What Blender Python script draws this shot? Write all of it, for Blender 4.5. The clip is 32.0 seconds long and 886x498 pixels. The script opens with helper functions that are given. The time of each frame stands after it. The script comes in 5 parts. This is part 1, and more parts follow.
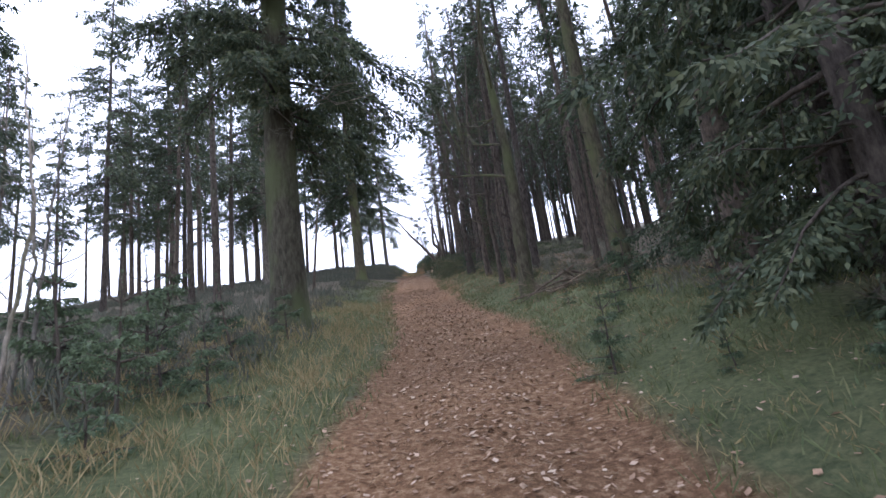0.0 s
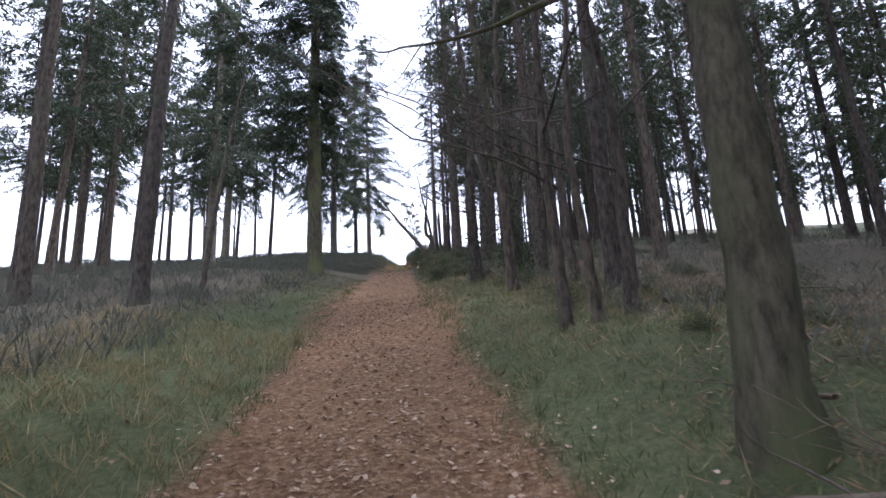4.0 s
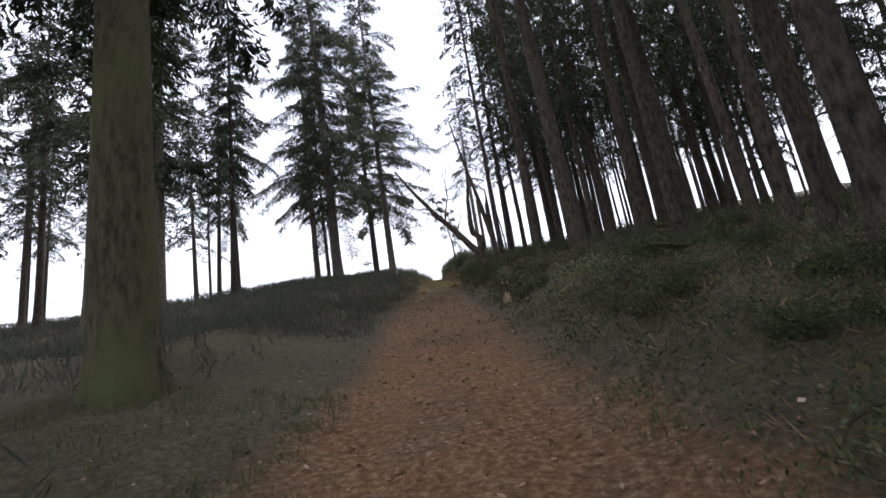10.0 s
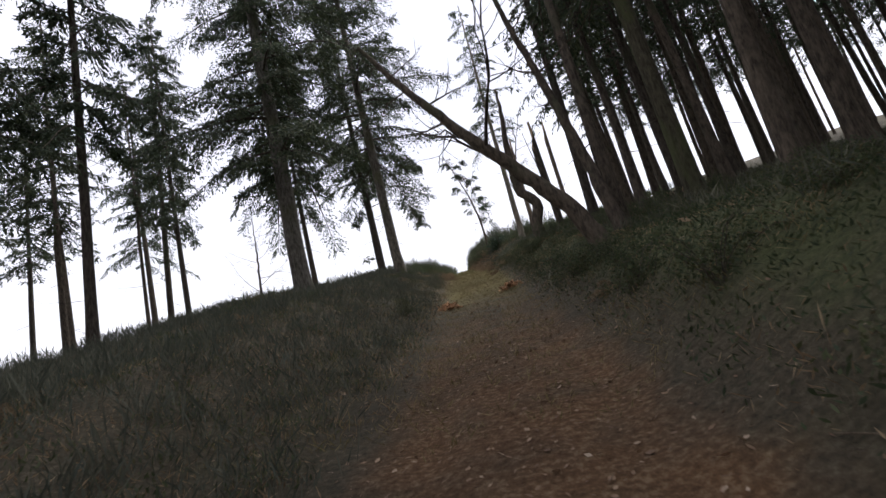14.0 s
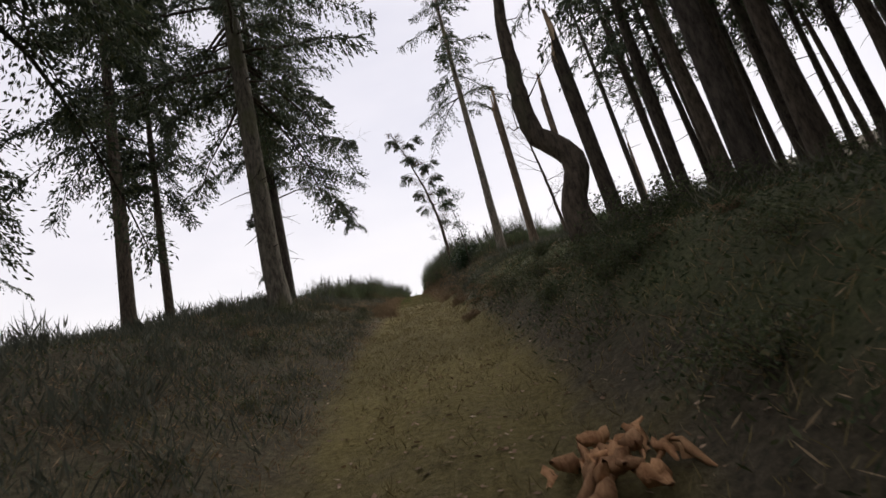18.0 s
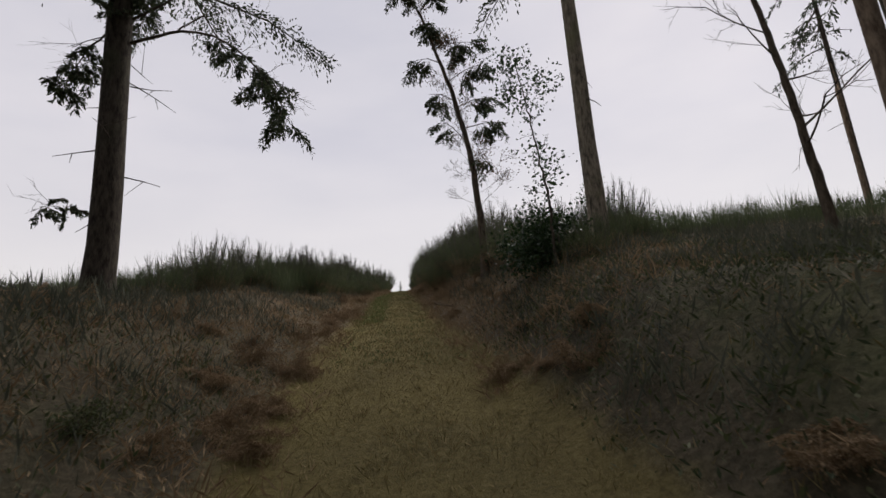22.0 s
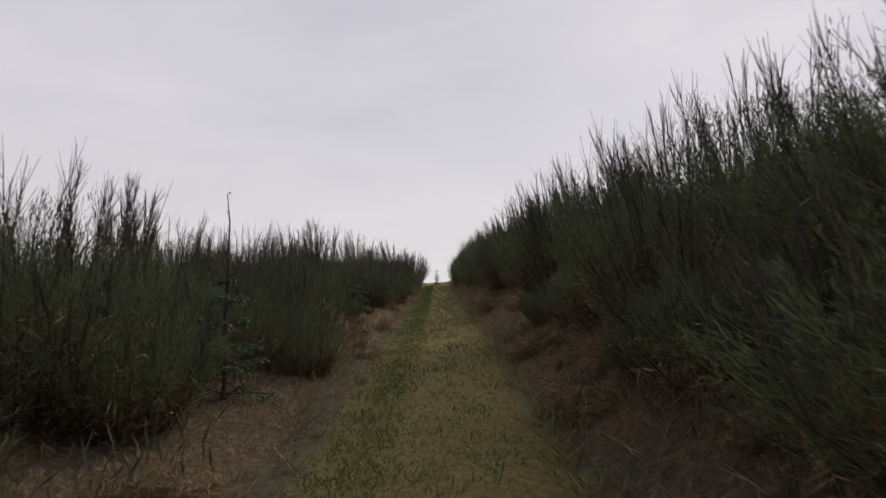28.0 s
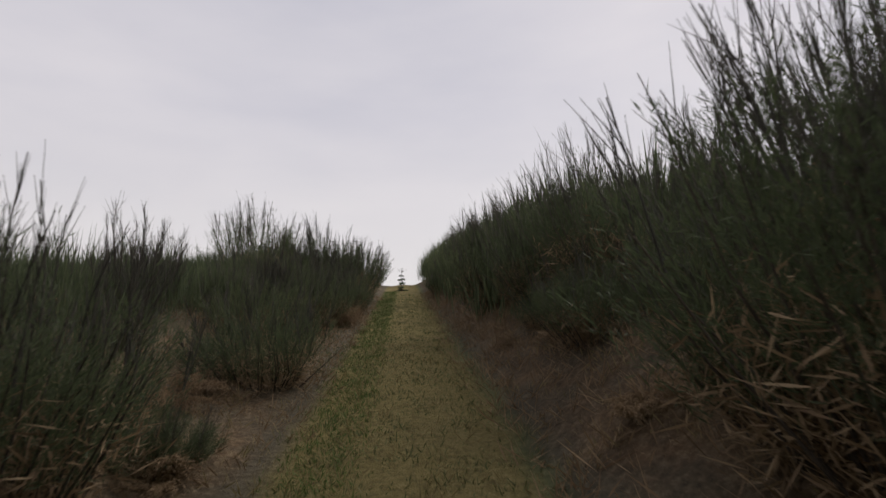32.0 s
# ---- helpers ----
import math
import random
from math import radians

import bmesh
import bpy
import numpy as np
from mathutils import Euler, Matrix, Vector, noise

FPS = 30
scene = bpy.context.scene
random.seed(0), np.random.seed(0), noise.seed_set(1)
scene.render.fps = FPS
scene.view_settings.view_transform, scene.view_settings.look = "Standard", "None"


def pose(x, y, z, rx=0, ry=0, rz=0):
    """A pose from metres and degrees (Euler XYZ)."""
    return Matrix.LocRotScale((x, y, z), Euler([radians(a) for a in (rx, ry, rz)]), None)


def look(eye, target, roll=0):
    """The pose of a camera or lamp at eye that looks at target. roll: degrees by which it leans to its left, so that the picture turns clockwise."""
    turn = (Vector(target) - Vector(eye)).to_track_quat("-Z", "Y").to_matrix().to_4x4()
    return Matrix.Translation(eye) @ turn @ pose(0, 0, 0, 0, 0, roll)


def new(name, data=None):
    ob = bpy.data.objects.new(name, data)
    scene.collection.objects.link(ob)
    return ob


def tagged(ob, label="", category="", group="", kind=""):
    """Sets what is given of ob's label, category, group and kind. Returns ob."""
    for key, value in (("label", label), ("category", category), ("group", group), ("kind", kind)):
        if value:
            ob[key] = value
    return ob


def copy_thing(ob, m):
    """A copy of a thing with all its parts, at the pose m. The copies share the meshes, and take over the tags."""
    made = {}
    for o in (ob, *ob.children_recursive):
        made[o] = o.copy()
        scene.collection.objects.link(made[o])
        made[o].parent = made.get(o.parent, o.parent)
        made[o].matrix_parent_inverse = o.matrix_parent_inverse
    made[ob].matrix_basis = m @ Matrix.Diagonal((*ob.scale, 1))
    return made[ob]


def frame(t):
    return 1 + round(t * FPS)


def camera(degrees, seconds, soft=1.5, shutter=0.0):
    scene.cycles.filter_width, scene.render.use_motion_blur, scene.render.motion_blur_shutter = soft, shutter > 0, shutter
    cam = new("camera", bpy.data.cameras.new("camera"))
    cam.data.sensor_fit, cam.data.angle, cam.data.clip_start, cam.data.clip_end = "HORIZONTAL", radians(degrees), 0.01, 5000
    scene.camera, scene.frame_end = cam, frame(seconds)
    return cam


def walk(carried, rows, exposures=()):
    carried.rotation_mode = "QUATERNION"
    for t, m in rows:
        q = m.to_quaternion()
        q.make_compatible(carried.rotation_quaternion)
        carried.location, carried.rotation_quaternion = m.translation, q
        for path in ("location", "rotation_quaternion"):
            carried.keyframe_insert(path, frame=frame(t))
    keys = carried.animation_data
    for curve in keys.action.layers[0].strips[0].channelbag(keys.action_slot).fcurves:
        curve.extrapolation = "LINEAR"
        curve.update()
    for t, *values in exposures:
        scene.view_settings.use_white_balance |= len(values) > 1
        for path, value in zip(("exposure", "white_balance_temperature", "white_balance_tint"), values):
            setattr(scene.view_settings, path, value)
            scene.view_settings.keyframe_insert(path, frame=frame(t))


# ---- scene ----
EXPOSURES = [(0.0, 1.98, 5300, 16), (4.5, 1.9, 5350, 16), (7.0, 1.52, 5550, 14), (9.0, 1.25, 5800, 12), (14.5, 0.9, 6150, 11), (17.0, 0.64, 6500, 11), (21.0, 0.2, 6550, 11), (25.0, 0.07, 6550, 11), (32.0, 0.05, 6600, 11)]
# ---- camera ----
cam = camera(80.54, 32.0, shutter=0.12)
# seconds, place, yaw, pitch, roll
PATH = [
    (0.0, 2.535, 13.849, -3.930, -0.27, 14.30, -7.72),
    (0.5, 2.582, 15.211, -3.619, -1.03, 13.78, -9.78),
    (1.0, 2.558, 16.560, -3.321, -1.95, 13.43, -8.01),
    (1.5, 2.605, 17.829, -3.005, -3.58, 13.44, -6.78),
    (2.0, 2.706, 19.345, -2.666, -4.95, 13.61, -5.45),
    (2.5, 2.840, 20.627, -2.326, -5.67, 14.52, -4.07),
    (3.0, 2.944, 21.883, -1.982, -5.55, 13.88, -3.00),
    (3.5, 2.922, 23.354, -1.686, -3.81, 13.49, -1.86),
    (4.0, 2.755, 25.060, -1.338, -0.81, 13.61, -2.83),
    (4.5, 2.459, 26.716, -0.967, 2.76, 13.74, -1.22),
    (6.5, 1.720, 33.341, 0.403, 5.27, 15.55, -2.95),
    (7.0, 1.565, 35.091, 0.840, 3.76, 14.96, -2.99),
    (7.5, 1.405, 36.648, 1.259, 2.55, 16.31, -3.49),
    (8.0, 1.223, 38.248, 1.683, 1.56, 16.80, -4.09),
    (8.5, 1.059, 39.757, 2.114, 1.14, 16.71, -5.40),
    (9.0, 0.890, 41.353, 2.593, 1.11, 15.00, -7.01),
    (9.5, 0.828, 43.383, 3.058, 1.95, 14.52, -7.53),
    (10.0, 0.742, 45.362, 3.576, 2.33, 14.83, -8.77),
    (10.5, 0.642, 47.230, 4.061, 1.82, 16.43, -11.86),
    (11.0, 0.466, 49.158, 4.532, 1.72, 15.43, -8.65),
    (11.5, 0.428, 51.094, 5.063, 1.63, 15.75, -12.24),
    (12.0, 0.295, 53.118, 5.573, 3.25, 15.52, -12.05),
    (12.5, 0.173, 54.975, 5.994, 5.27, 14.45, -12.76),
    (13.0, -0.093, 56.920, 6.369, 5.57, 14.27, -13.77),
    (13.5, -0.409, 59.183, 6.872, 5.08, 13.93, -13.09),
    (14.0, -0.672, 61.442, 7.401, 4.70, 13.99, -14.30),
    (14.5, -0.845, 63.279, 7.859, 3.99, 15.31, -14.05),
    (16.5, -0.907, 70.028, 9.315, -1.62, 14.67, -11.57),
    (17.0, -0.879, 71.885, 9.701, -2.04, 15.23, -13.01),
    (17.5, -0.864, 73.871, 10.158, -1.44, 15.30, -13.59),
    (18.0, -0.945, 75.956, 10.646, -0.37, 14.74, -14.06),
    (18.5, -1.133, 78.078, 11.168, 0.56, 14.31, -11.46),
    (19.0, -1.261, 80.102, 11.614, 0.25, 14.88, -11.61),
    (19.5, -1.383, 82.301, 12.189, 0.57, 14.86, -11.22),
    (20.0, -1.532, 84.439, 12.729, 0.63, 14.64, -8.27),
    (20.5, -1.678, 86.467, 13.186, 0.67, 13.84, -6.73),
    (21.0, -1.804, 88.472, 13.619, -0.26, 13.37, -5.36),
    (21.5, -1.857, 90.369, 14.033, -1.08, 14.59, -4.18),
    (22.0, -1.883, 92.328, 14.449, -1.18, 13.63, -4.45),
    (22.5, -1.963, 94.162, 14.904, -0.05, 13.85, -4.15),
    (23.0, -2.118, 95.831, 15.274, 0.70, 13.59, -4.38),
    (23.5, -2.235, 97.550, 15.628, 1.13, 12.68, -3.35),
    (24.0, -2.378, 99.364, 16.042, 1.91, 13.60, -2.68),
    (24.5, -2.527, 100.998, 16.440, 2.51, 14.06, -4.58),
    (25.0, -2.713, 102.597, 16.787, 3.18, 12.66, -3.01),
    (25.5, -3.048, 104.732, 17.129, 3.34, 11.58, -7.10),
    (27.5, -3.461, 112.546, 18.957, 2.83, 12.02, -1.36),
    (28.0, -3.651, 114.633, 19.357, 2.62, 11.70, -2.98),
    (28.5, -3.848, 116.552, 19.686, 1.48, 12.15, -1.70),
    (29.0, -4.012, 118.550, 20.077, 0.40, 12.48, -1.58),
    (29.5, -4.126, 120.389, 20.415, 1.54, 12.20, -1.06),
    (30.0, -4.322, 122.119, 20.778, 2.13, 11.10, -1.73),
    (30.5, -4.410, 123.737, 21.029, 1.57, 11.02, -1.26),
    (31.0, -4.452, 125.655, 21.362, -0.18, 11.31, -2.79),
    (31.5, -4.491, 127.431, 21.673, -1.26, 11.09, -2.14),
    (32.0, -4.531, 129.583, 22.045, -1.15, 11.10, -2.03),
]
walk(cam, [(t, pose(x, y, z, 90 + pitch, 0, yaw) @ pose(0, 0, 0, 0, 0, roll)) for t, x, y, z, yaw, pitch, roll in PATH],
     EXPOSURES)
# y, x and height of the middle of the track
TRACK_ROWS = [
    (-60, 2.54, -23.19),
    (-20, 2.54, -13.60),
    (0, 2.54, -8.80),
    (8, 2.54, -6.88),
    (16, 2.58, -4.96),
    (24, 2.77, -3.10),
    (32, 1.88, -1.41),
    (40, 1.06, 0.63),
    (48, 0.58, 2.70),
    (56, 0.00, 4.64),
    (64, -0.80, 6.45),
    (72, -0.89, 8.19),
    (80, -1.25, 10.07),
    (88, -1.75, 11.97),
    (96, -2.12, 13.75),
    (104, -2.89, 15.48),
    (112, -3.46, 17.25),
    (120, -4.12, 18.80),
    (128, -4.49, 20.17),
    (140, -5.21, 22.21),
    (150, -5.81, 23.91),
    (160, -6.41, 25.61),
    (172, -7.13, 27.65),
    (200, -7.13, 27.09),
    (3000, -7.13, 27.09),
]
SKY_STRENGTH = 1.0
LEFT_SLOPE = 0.01

# ---- light ----
world = bpy.data.worlds.new("overcast_sky")
scene.world = world
world.use_nodes = True
wn, wl = world.node_tree.nodes, world.node_tree.links
wn.clear()
w_out = wn.new("ShaderNodeOutputWorld")
w_bg = wn.new("ShaderNodeBackground")
w_sky = wn.new("ShaderNodeTexSky")
w_sky.sky_type = "NISHITA"
w_sky.sun_disc = False
w_sky.sun_elevation, w_sky.sun_rotation = radians(45), radians(37)
w_scale = wn.new("ShaderNodeMixRGB")
w_scale.blend_type = "MULTIPLY"
w_scale.inputs[0].default_value = 1.0
w_scale.inputs[2].default_value = (0.09, 0.09, 0.09, 1)
wl.new(w_sky.outputs[0], w_scale.inputs[1])
w_tc = wn.new("ShaderNodeTexCoord")
w_map = wn.new("ShaderNodeMapping")
w_map.inputs["Scale"].default_value = (1.0, 1.6, 3.4)
wl.new(w_tc.outputs["Generated"], w_map.inputs[0])
w_noise = wn.new("ShaderNodeTexNoise")
w_noise.inputs["Scale"].default_value = 1.7
w_noise.inputs["Detail"].default_value = 5
w_noise.inputs["Roughness"].default_value = 0.48
wl.new(w_map.outputs[0], w_noise.inputs["Vector"])
w_ramp = wn.new("ShaderNodeValToRGB")
w_ramp.color_ramp.elements[0].position, w_ramp.color_ramp.elements[0].color = 0.25, (0.565, 0.56, 0.625, 1)
w_ramp.color_ramp.elements[1].position, w_ramp.color_ramp.elements[1].color = 0.75, (0.76, 0.73, 0.755, 1)
wl.new(w_noise.outputs["Fac"], w_ramp.inputs[0])
w_sep = wn.new("ShaderNodeSeparateXYZ")
wl.new(w_tc.outputs["Generated"], w_sep.inputs[0])
w_low = wn.new("ShaderNodeMapRange")
w_low.inputs["From Min"].default_value, w_low.inputs["From Max"].default_value = 0.42, 0.02
wl.new(w_sep.outputs["Z"], w_low.inputs["Value"])
w_warm = wn.new("ShaderNodeMixRGB")
w_warm.inputs[2].default_value = (0.81, 0.77, 0.745, 1)
wl.new(w_low.outputs[0], w_warm.inputs[0])
wl.new(w_ramp.outputs[0], w_warm.inputs[1])
w_mix = wn.new("ShaderNodeMixRGB")
w_mix.inputs[0].default_value = 0.9
wl.new(w_scale.outputs[0], w_mix.inputs[1])
wl.new(w_warm.outputs[0], w_mix.inputs[2])
wl.new(w_mix.outputs[0], w_bg.inputs["Color"])
w_bg.inputs["Strength"].default_value = SKY_STRENGTH
wl.new(w_bg.outputs[0], w_out.inputs[0])

sun_data = bpy.data.lights.new("sun", "SUN")
sun_data.energy, sun_data.angle, sun_data.color = 1.9, radians(35), (1.0, 0.95, 0.88)
sun = new("sun", sun_data)
sun.matrix_world = look((30, 40, 50), (0, 0, 0))


# ---- materials ----
def node_mat(name, rough=0.85, spec=0.3):
    m = bpy.data.materials.new(name)
    m.use_nodes = True
    nt = m.node_tree
    b = nt.nodes["Principled BSDF"]
    b.inputs["Roughness"].default_value = rough
    b.inputs["Specular IOR Level"].default_value = spec
    return m, nt.nodes, nt.links, b


def ramp_of(n, stops):
    r = n.new("ShaderNodeValToRGB")
    el = r.color_ramp.elements
    while len(el) < len(stops):
        el.new(0.5)
    for e, (p, c) in zip(el, stops):
        e.position, e.color = p, (*c, 1)
    return r


def noise_of(n, l, scale, detail=4, rough=0.6, stretch=None, coords="Object"):
    tc = n.new("ShaderNodeTexCoord")
    t = n.new("ShaderNodeTexNoise")
    t.inputs["Scale"].default_value, t.inputs["Detail"].default_value, t.inputs["Roughness"].default_value = scale, detail, rough
    if stretch:
        mp = n.new("ShaderNodeMapping")
        mp.inputs["Scale"].default_value = stretch
        l.new(tc.outputs[coords], mp.inputs[0])
        l.new(mp.outputs[0], t.inputs["Vector"])
    else:
        l.new(tc.outputs[coords], t.inputs["Vector"])
    return t


def mixed(n, l, fac, a, b, mode="MIX"):
    m = n.new("ShaderNodeMixRGB")
    m.blend_type = mode
    for socket, v in zip(m.inputs, (fac, a, b)):
        if isinstance(v, (int, float)):
            socket.default_value = v
        elif isinstance(v, tuple):
            socket.default_value = (*v, 1)
        else:
            l.new(v, socket)
    return m.outputs[0]


def bark_mat(name, dark, mid, moss, moss_amount, scale=1.0):
    m, n, l, b = node_mat(name, 0.95, 0.15)
    plates = noise_of(n, l, 12 * scale, 7, 0.72, (1, 1, 0.3))
    broad = noise_of(n, l, 1.1 * scale, 3, 0.5, (1, 1, 0.5))
    info = n.new("ShaderNodeObjectInfo")
    r = ramp_of(n, [(0.32, dark), (0.62, mid)])
    l.new(plates.outputs["Fac"], r.inputs[0])
    g = n.new("ShaderNodeMapRange")
    g.inputs["From Min"].default_value, g.inputs["From Max"].default_value = 0.62 - moss_amount, 0.78 - moss_amount
    l.new(broad.outputs["Fac"], g.inputs["Value"])
    tint = ramp_of(n, [(0.0, (0.75, 0.75, 0.75)), (1.0, (1.3, 1.24, 1.15))])
    l.new(info.outputs["Random"], tint.inputs[0])
    col = mixed(n, l, g.outputs[0], r.outputs[0], moss)
    l.new(mixed(n, l, 1.0, col, tint.outputs[0], "MULTIPLY"), b.inputs["Base Color"])
    bump = n.new("ShaderNodeBump")
    bump.inputs["Strength"].default_value, bump.inputs["Distance"].default_value = 0.9, 0.04
    l.new(plates.outputs["Fac"], bump.inputs["Height"])
    l.new(bump.outputs[0], b.inputs["Normal"])
    return m


def leaf_mat(name, stops, rough=0.6, glow=0.25):
    """Foliage: colour by leaf and by plant, with some light let through."""
    m, n, l, b = node_mat(name, rough, 0.25)
    geo, info = n.new("ShaderNodeNewGeometry"), n.new("ShaderNodeObjectInfo")
    add = n.new("ShaderNodeMath")
    add.operation = "MULTIPLY_ADD"
    add.inputs[1].default_value, add.inputs[2].default_value = 0.7, 0.0
    l.new(geo.outputs["Random Per Island"], add.inputs[0])
    scl = n.new("ShaderNodeMath")
    scl.operation = "MULTIPLY"
    scl.inputs[1].default_value = 0.3
    l.new(info.outputs["Random"], scl.inputs[0])
    l.new(scl.outputs[0], add.inputs[2])
    r = ramp_of(n, stops)
    l.new(add.outputs[0], r.inputs[0])
    l.new(r.outputs[0], b.inputs["Base Color"])
    tr = n.new("ShaderNodeBsdfTranslucent")
    l.new(r.outputs[0], tr.inputs["Color"])
    mix = n.new("ShaderNodeMixShader")
    mix.inputs[0].default_value = glow
    l.new(b.outputs[0], mix.inputs[1])
    l.new(tr.outputs[0], mix.inputs[2])
    out = [k for k in n if k.type == "OUTPUT_MATERIAL"][0]
    l.new(mix.outputs[0], out.inputs["Surface"])
    return m


M_BARK = bark_mat("fir_bark", (0.018, 0.015, 0.013), (0.115, 0.097, 0.078), (0.08, 0.085, 0.055), 0.07)
M_BARK_MOSS = bark_mat("mossy_bark", (0.024, 0.022, 0.015), (0.098, 0.09, 0.062), (0.082, 0.093, 0.043), 0.17)
M_BARK_GREY = bark_mat("grey_bark", (0.036, 0.033, 0.028), (0.23, 0.21, 0.175), (0.12, 0.125, 0.07), 0.1)
M_BARE = bark_mat("bare_wood", (0.16, 0.11, 0.07), (0.40, 0.31, 0.21), (0.10, 0.075, 0.05), 0.02, 0.8)
M_DEAD = bark_mat("dead_branch_wood", (0.06, 0.048, 0.036), (0.19, 0.155, 0.115), (0.10, 0.10, 0.06), 0.05, 0.8)
M_ROT = bark_mat("rotten_wood", (0.16, 0.075, 0.035), (0.46, 0.27, 0.15), (0.08, 0.07, 0.04), 0.02, 0.8)
M_TWIG = bark_mat("twig_bark", (0.03, 0.025, 0.02), (0.10, 0.085, 0.07), (0.09, 0.10, 0.06), 0.02)
M_NEEDLE = leaf_mat("fir_needles", [(0.0, (0.026, 0.038, 0.022)), (0.6, (0.058, 0.076, 0.04)), (1.0, (0.108, 0.118, 0.058))])
M_NEEDLE_YOUNG = leaf_mat("young_spruce_needles", [(0.0, (0.04, 0.065, 0.035)), (1.0, (0.13, 0.165, 0.085))])
M_BROOM = leaf_mat("broom_green", [(0.0, (0.05, 0.067, 0.034)), (0.7, (0.098, 0.12, 0.06)), (1.0, (0.16, 0.17, 0.085))], 0.7, 0.4)
M_SHOOT = leaf_mat("broom_shoots", [(0.0, (0.045, 0.042, 0.036)), (1.0, (0.12, 0.112, 0.085))], 0.8, 0.15)
M_GRASS = leaf_mat("grass_blades", [(0.0, (0.05, 0.07, 0.026)), (0.6, (0.10, 0.118, 0.046)), (1.0, (0.19, 0.175, 0.085))], 0.7)
M_GRASS_FRESH = leaf_mat("fresh_grass", [(0.0, (0.06, 0.10, 0.025)), (1.0, (0.15, 0.19, 0.06))], 0.7)
M_SNAG = bark_mat("stripped_bark", (0.11, 0.08, 0.056), (0.34, 0.265, 0.195), (0.13, 0.115, 0.085), 0.03, 0.9)
M_GRASS_DRY = leaf_mat("dry_grass", [(0.0, (0.10, 0.085, 0.035)), (1.0, (0.33, 0.26, 0.13))], 0.8)
M_BRACKEN = leaf_mat("dead_bracken", [(0.0, (0.12, 0.082, 0.048)), (0.6, (0.23, 0.16, 0.093)), (1.0, (0.38, 0.285, 0.175))], 0.85)
M_LITTER = leaf_mat("fallen_leaves", [(0.0, (0.15, 0.095, 0.06)), (0.55, (0.30, 0.20, 0.125)), (0.85, (0.46, 0.36, 0.26)), (1.0, (0.62, 0.55, 0.45))], 0.8, 0.1)
M_HEATH = leaf_mat("heath_leaves", [(0.0, (0.052, 0.06, 0.045)), (0.6, (0.10, 0.103, 0.074)), (1.0, (0.17, 0.162, 0.11))], 0.8)
M_BRAMBLE = leaf_mat("bramble_leaves", [(0.0, (0.03, 0.042, 0.02)), (0.5, (0.066, 0.082, 0.036)), (0.8, (0.105, 0.11, 0.05)), (1.0, (0.18, 0.115, 0.06))], 0.7)
M_IVY = leaf_mat("ivy_leaves", [(0.0, (0.012, 0.022, 0.011)), (1.0, (0.04, 0.06, 0.026))], 0.45)
M_HOLLY = leaf_mat("glossy_leaves", [(0.0, (0.012, 0.03, 0.012)), (1.0, (0.05, 0.085, 0.03))], 0.35)
M_DEADLEAF = leaf_mat("withered_oak_leaves", [(0.0, (0.06, 0.04, 0.02)), (1.0, (0.17, 0.11, 0.06))], 0.8)


def ground_mat():
    m, n, l, b = node_mat("forest_ground", 0.95, 0.1)
    fine = noise_of(n, l, 14, 8, 0.75)
    mid = noise_of(n, l, 1.7, 5, 0.6)
    big = noise_of(n, l, 0.22, 3, 0.5)
    litter = ramp_of(n, [(0.30, (0.07, 0.04, 0.022)), (0.5, (0.19, 0.11, 0.058)), (0.68, (0.37, 0.26, 0.16))])
    l.new(fine.outputs["Fac"], litter.inputs[0])
    floor_r = ramp_of(n, [(0.3, (0.042, 0.036, 0.026)), (0.52, (0.105, 0.09, 0.063)), (0.72, (0.19, 0.165, 0.115))])
    l.new(fine.outputs["Fac"], floor_r.inputs[0])
    green = ramp_of(n, [(0.28, (0.045, 0.058, 0.028)), (0.5, (0.10, 0.115, 0.055)), (0.75, (0.18, 0.178, 0.09))])
    l.new(fine.outputs["Fac"], green.inputs[0])
    straw = ramp_of(n, [(0.28, (0.075, 0.063, 0.025)), (0.5, (0.175, 0.145, 0.058)), (0.75, (0.28, 0.23, 0.11))])
    l.new(fine.outputs["Fac"], straw.inputs[0])

    def mask(name, low, high):
        a = n.new("ShaderNodeAttribute")
        a.attribute_name = name
        s = n.new("ShaderNodeMath")
        s.operation = "MULTIPLY_ADD"
        s.inputs[1].default_value = 0.75
        l.new(mid.outputs["Fac"], s.inputs[0])
        l.new(a.outputs["Fac"], s.inputs[2])
        r = n.new("ShaderNodeMapRange")
        r.interpolation_type = "SMOOTHSTEP"
        r.inputs["From Min"].default_value, r.inputs["From Max"].default_value = low, high
        l.new(s.outputs[0], r.inputs["Value"])
        return r.outputs[0]

    c = mixed(n, l, mask("green", 0.45, 1.05), floor_r.outputs[0], green.outputs[0])
    c = mixed(n, l, mask("straw", 0.45, 1.05), c, straw.outputs[0])
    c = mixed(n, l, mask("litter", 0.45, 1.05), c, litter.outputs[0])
    br = ramp_of(n, [(0.3, (0.72, 0.72, 0.72)), (0.7, (1.2, 1.18, 1.12))])
    l.new(big.outputs["Fac"], br.inputs[0])
    l.new(mixed(n, l, 1.0, c, br.outputs[0], "MULTIPLY"), b.inputs["Base Color"])
    bump = n.new("ShaderNodeBump")
    bump.inputs["Strength"].default_value, bump.inputs["Distance"].default_value = 1.0, 0.06
    l.new(fine.outputs["Fac"], bump.inputs["Height"])
    l.new(bump.outputs[0], b.inputs["Normal"])
    return m


M_GROUND = ground_mat()


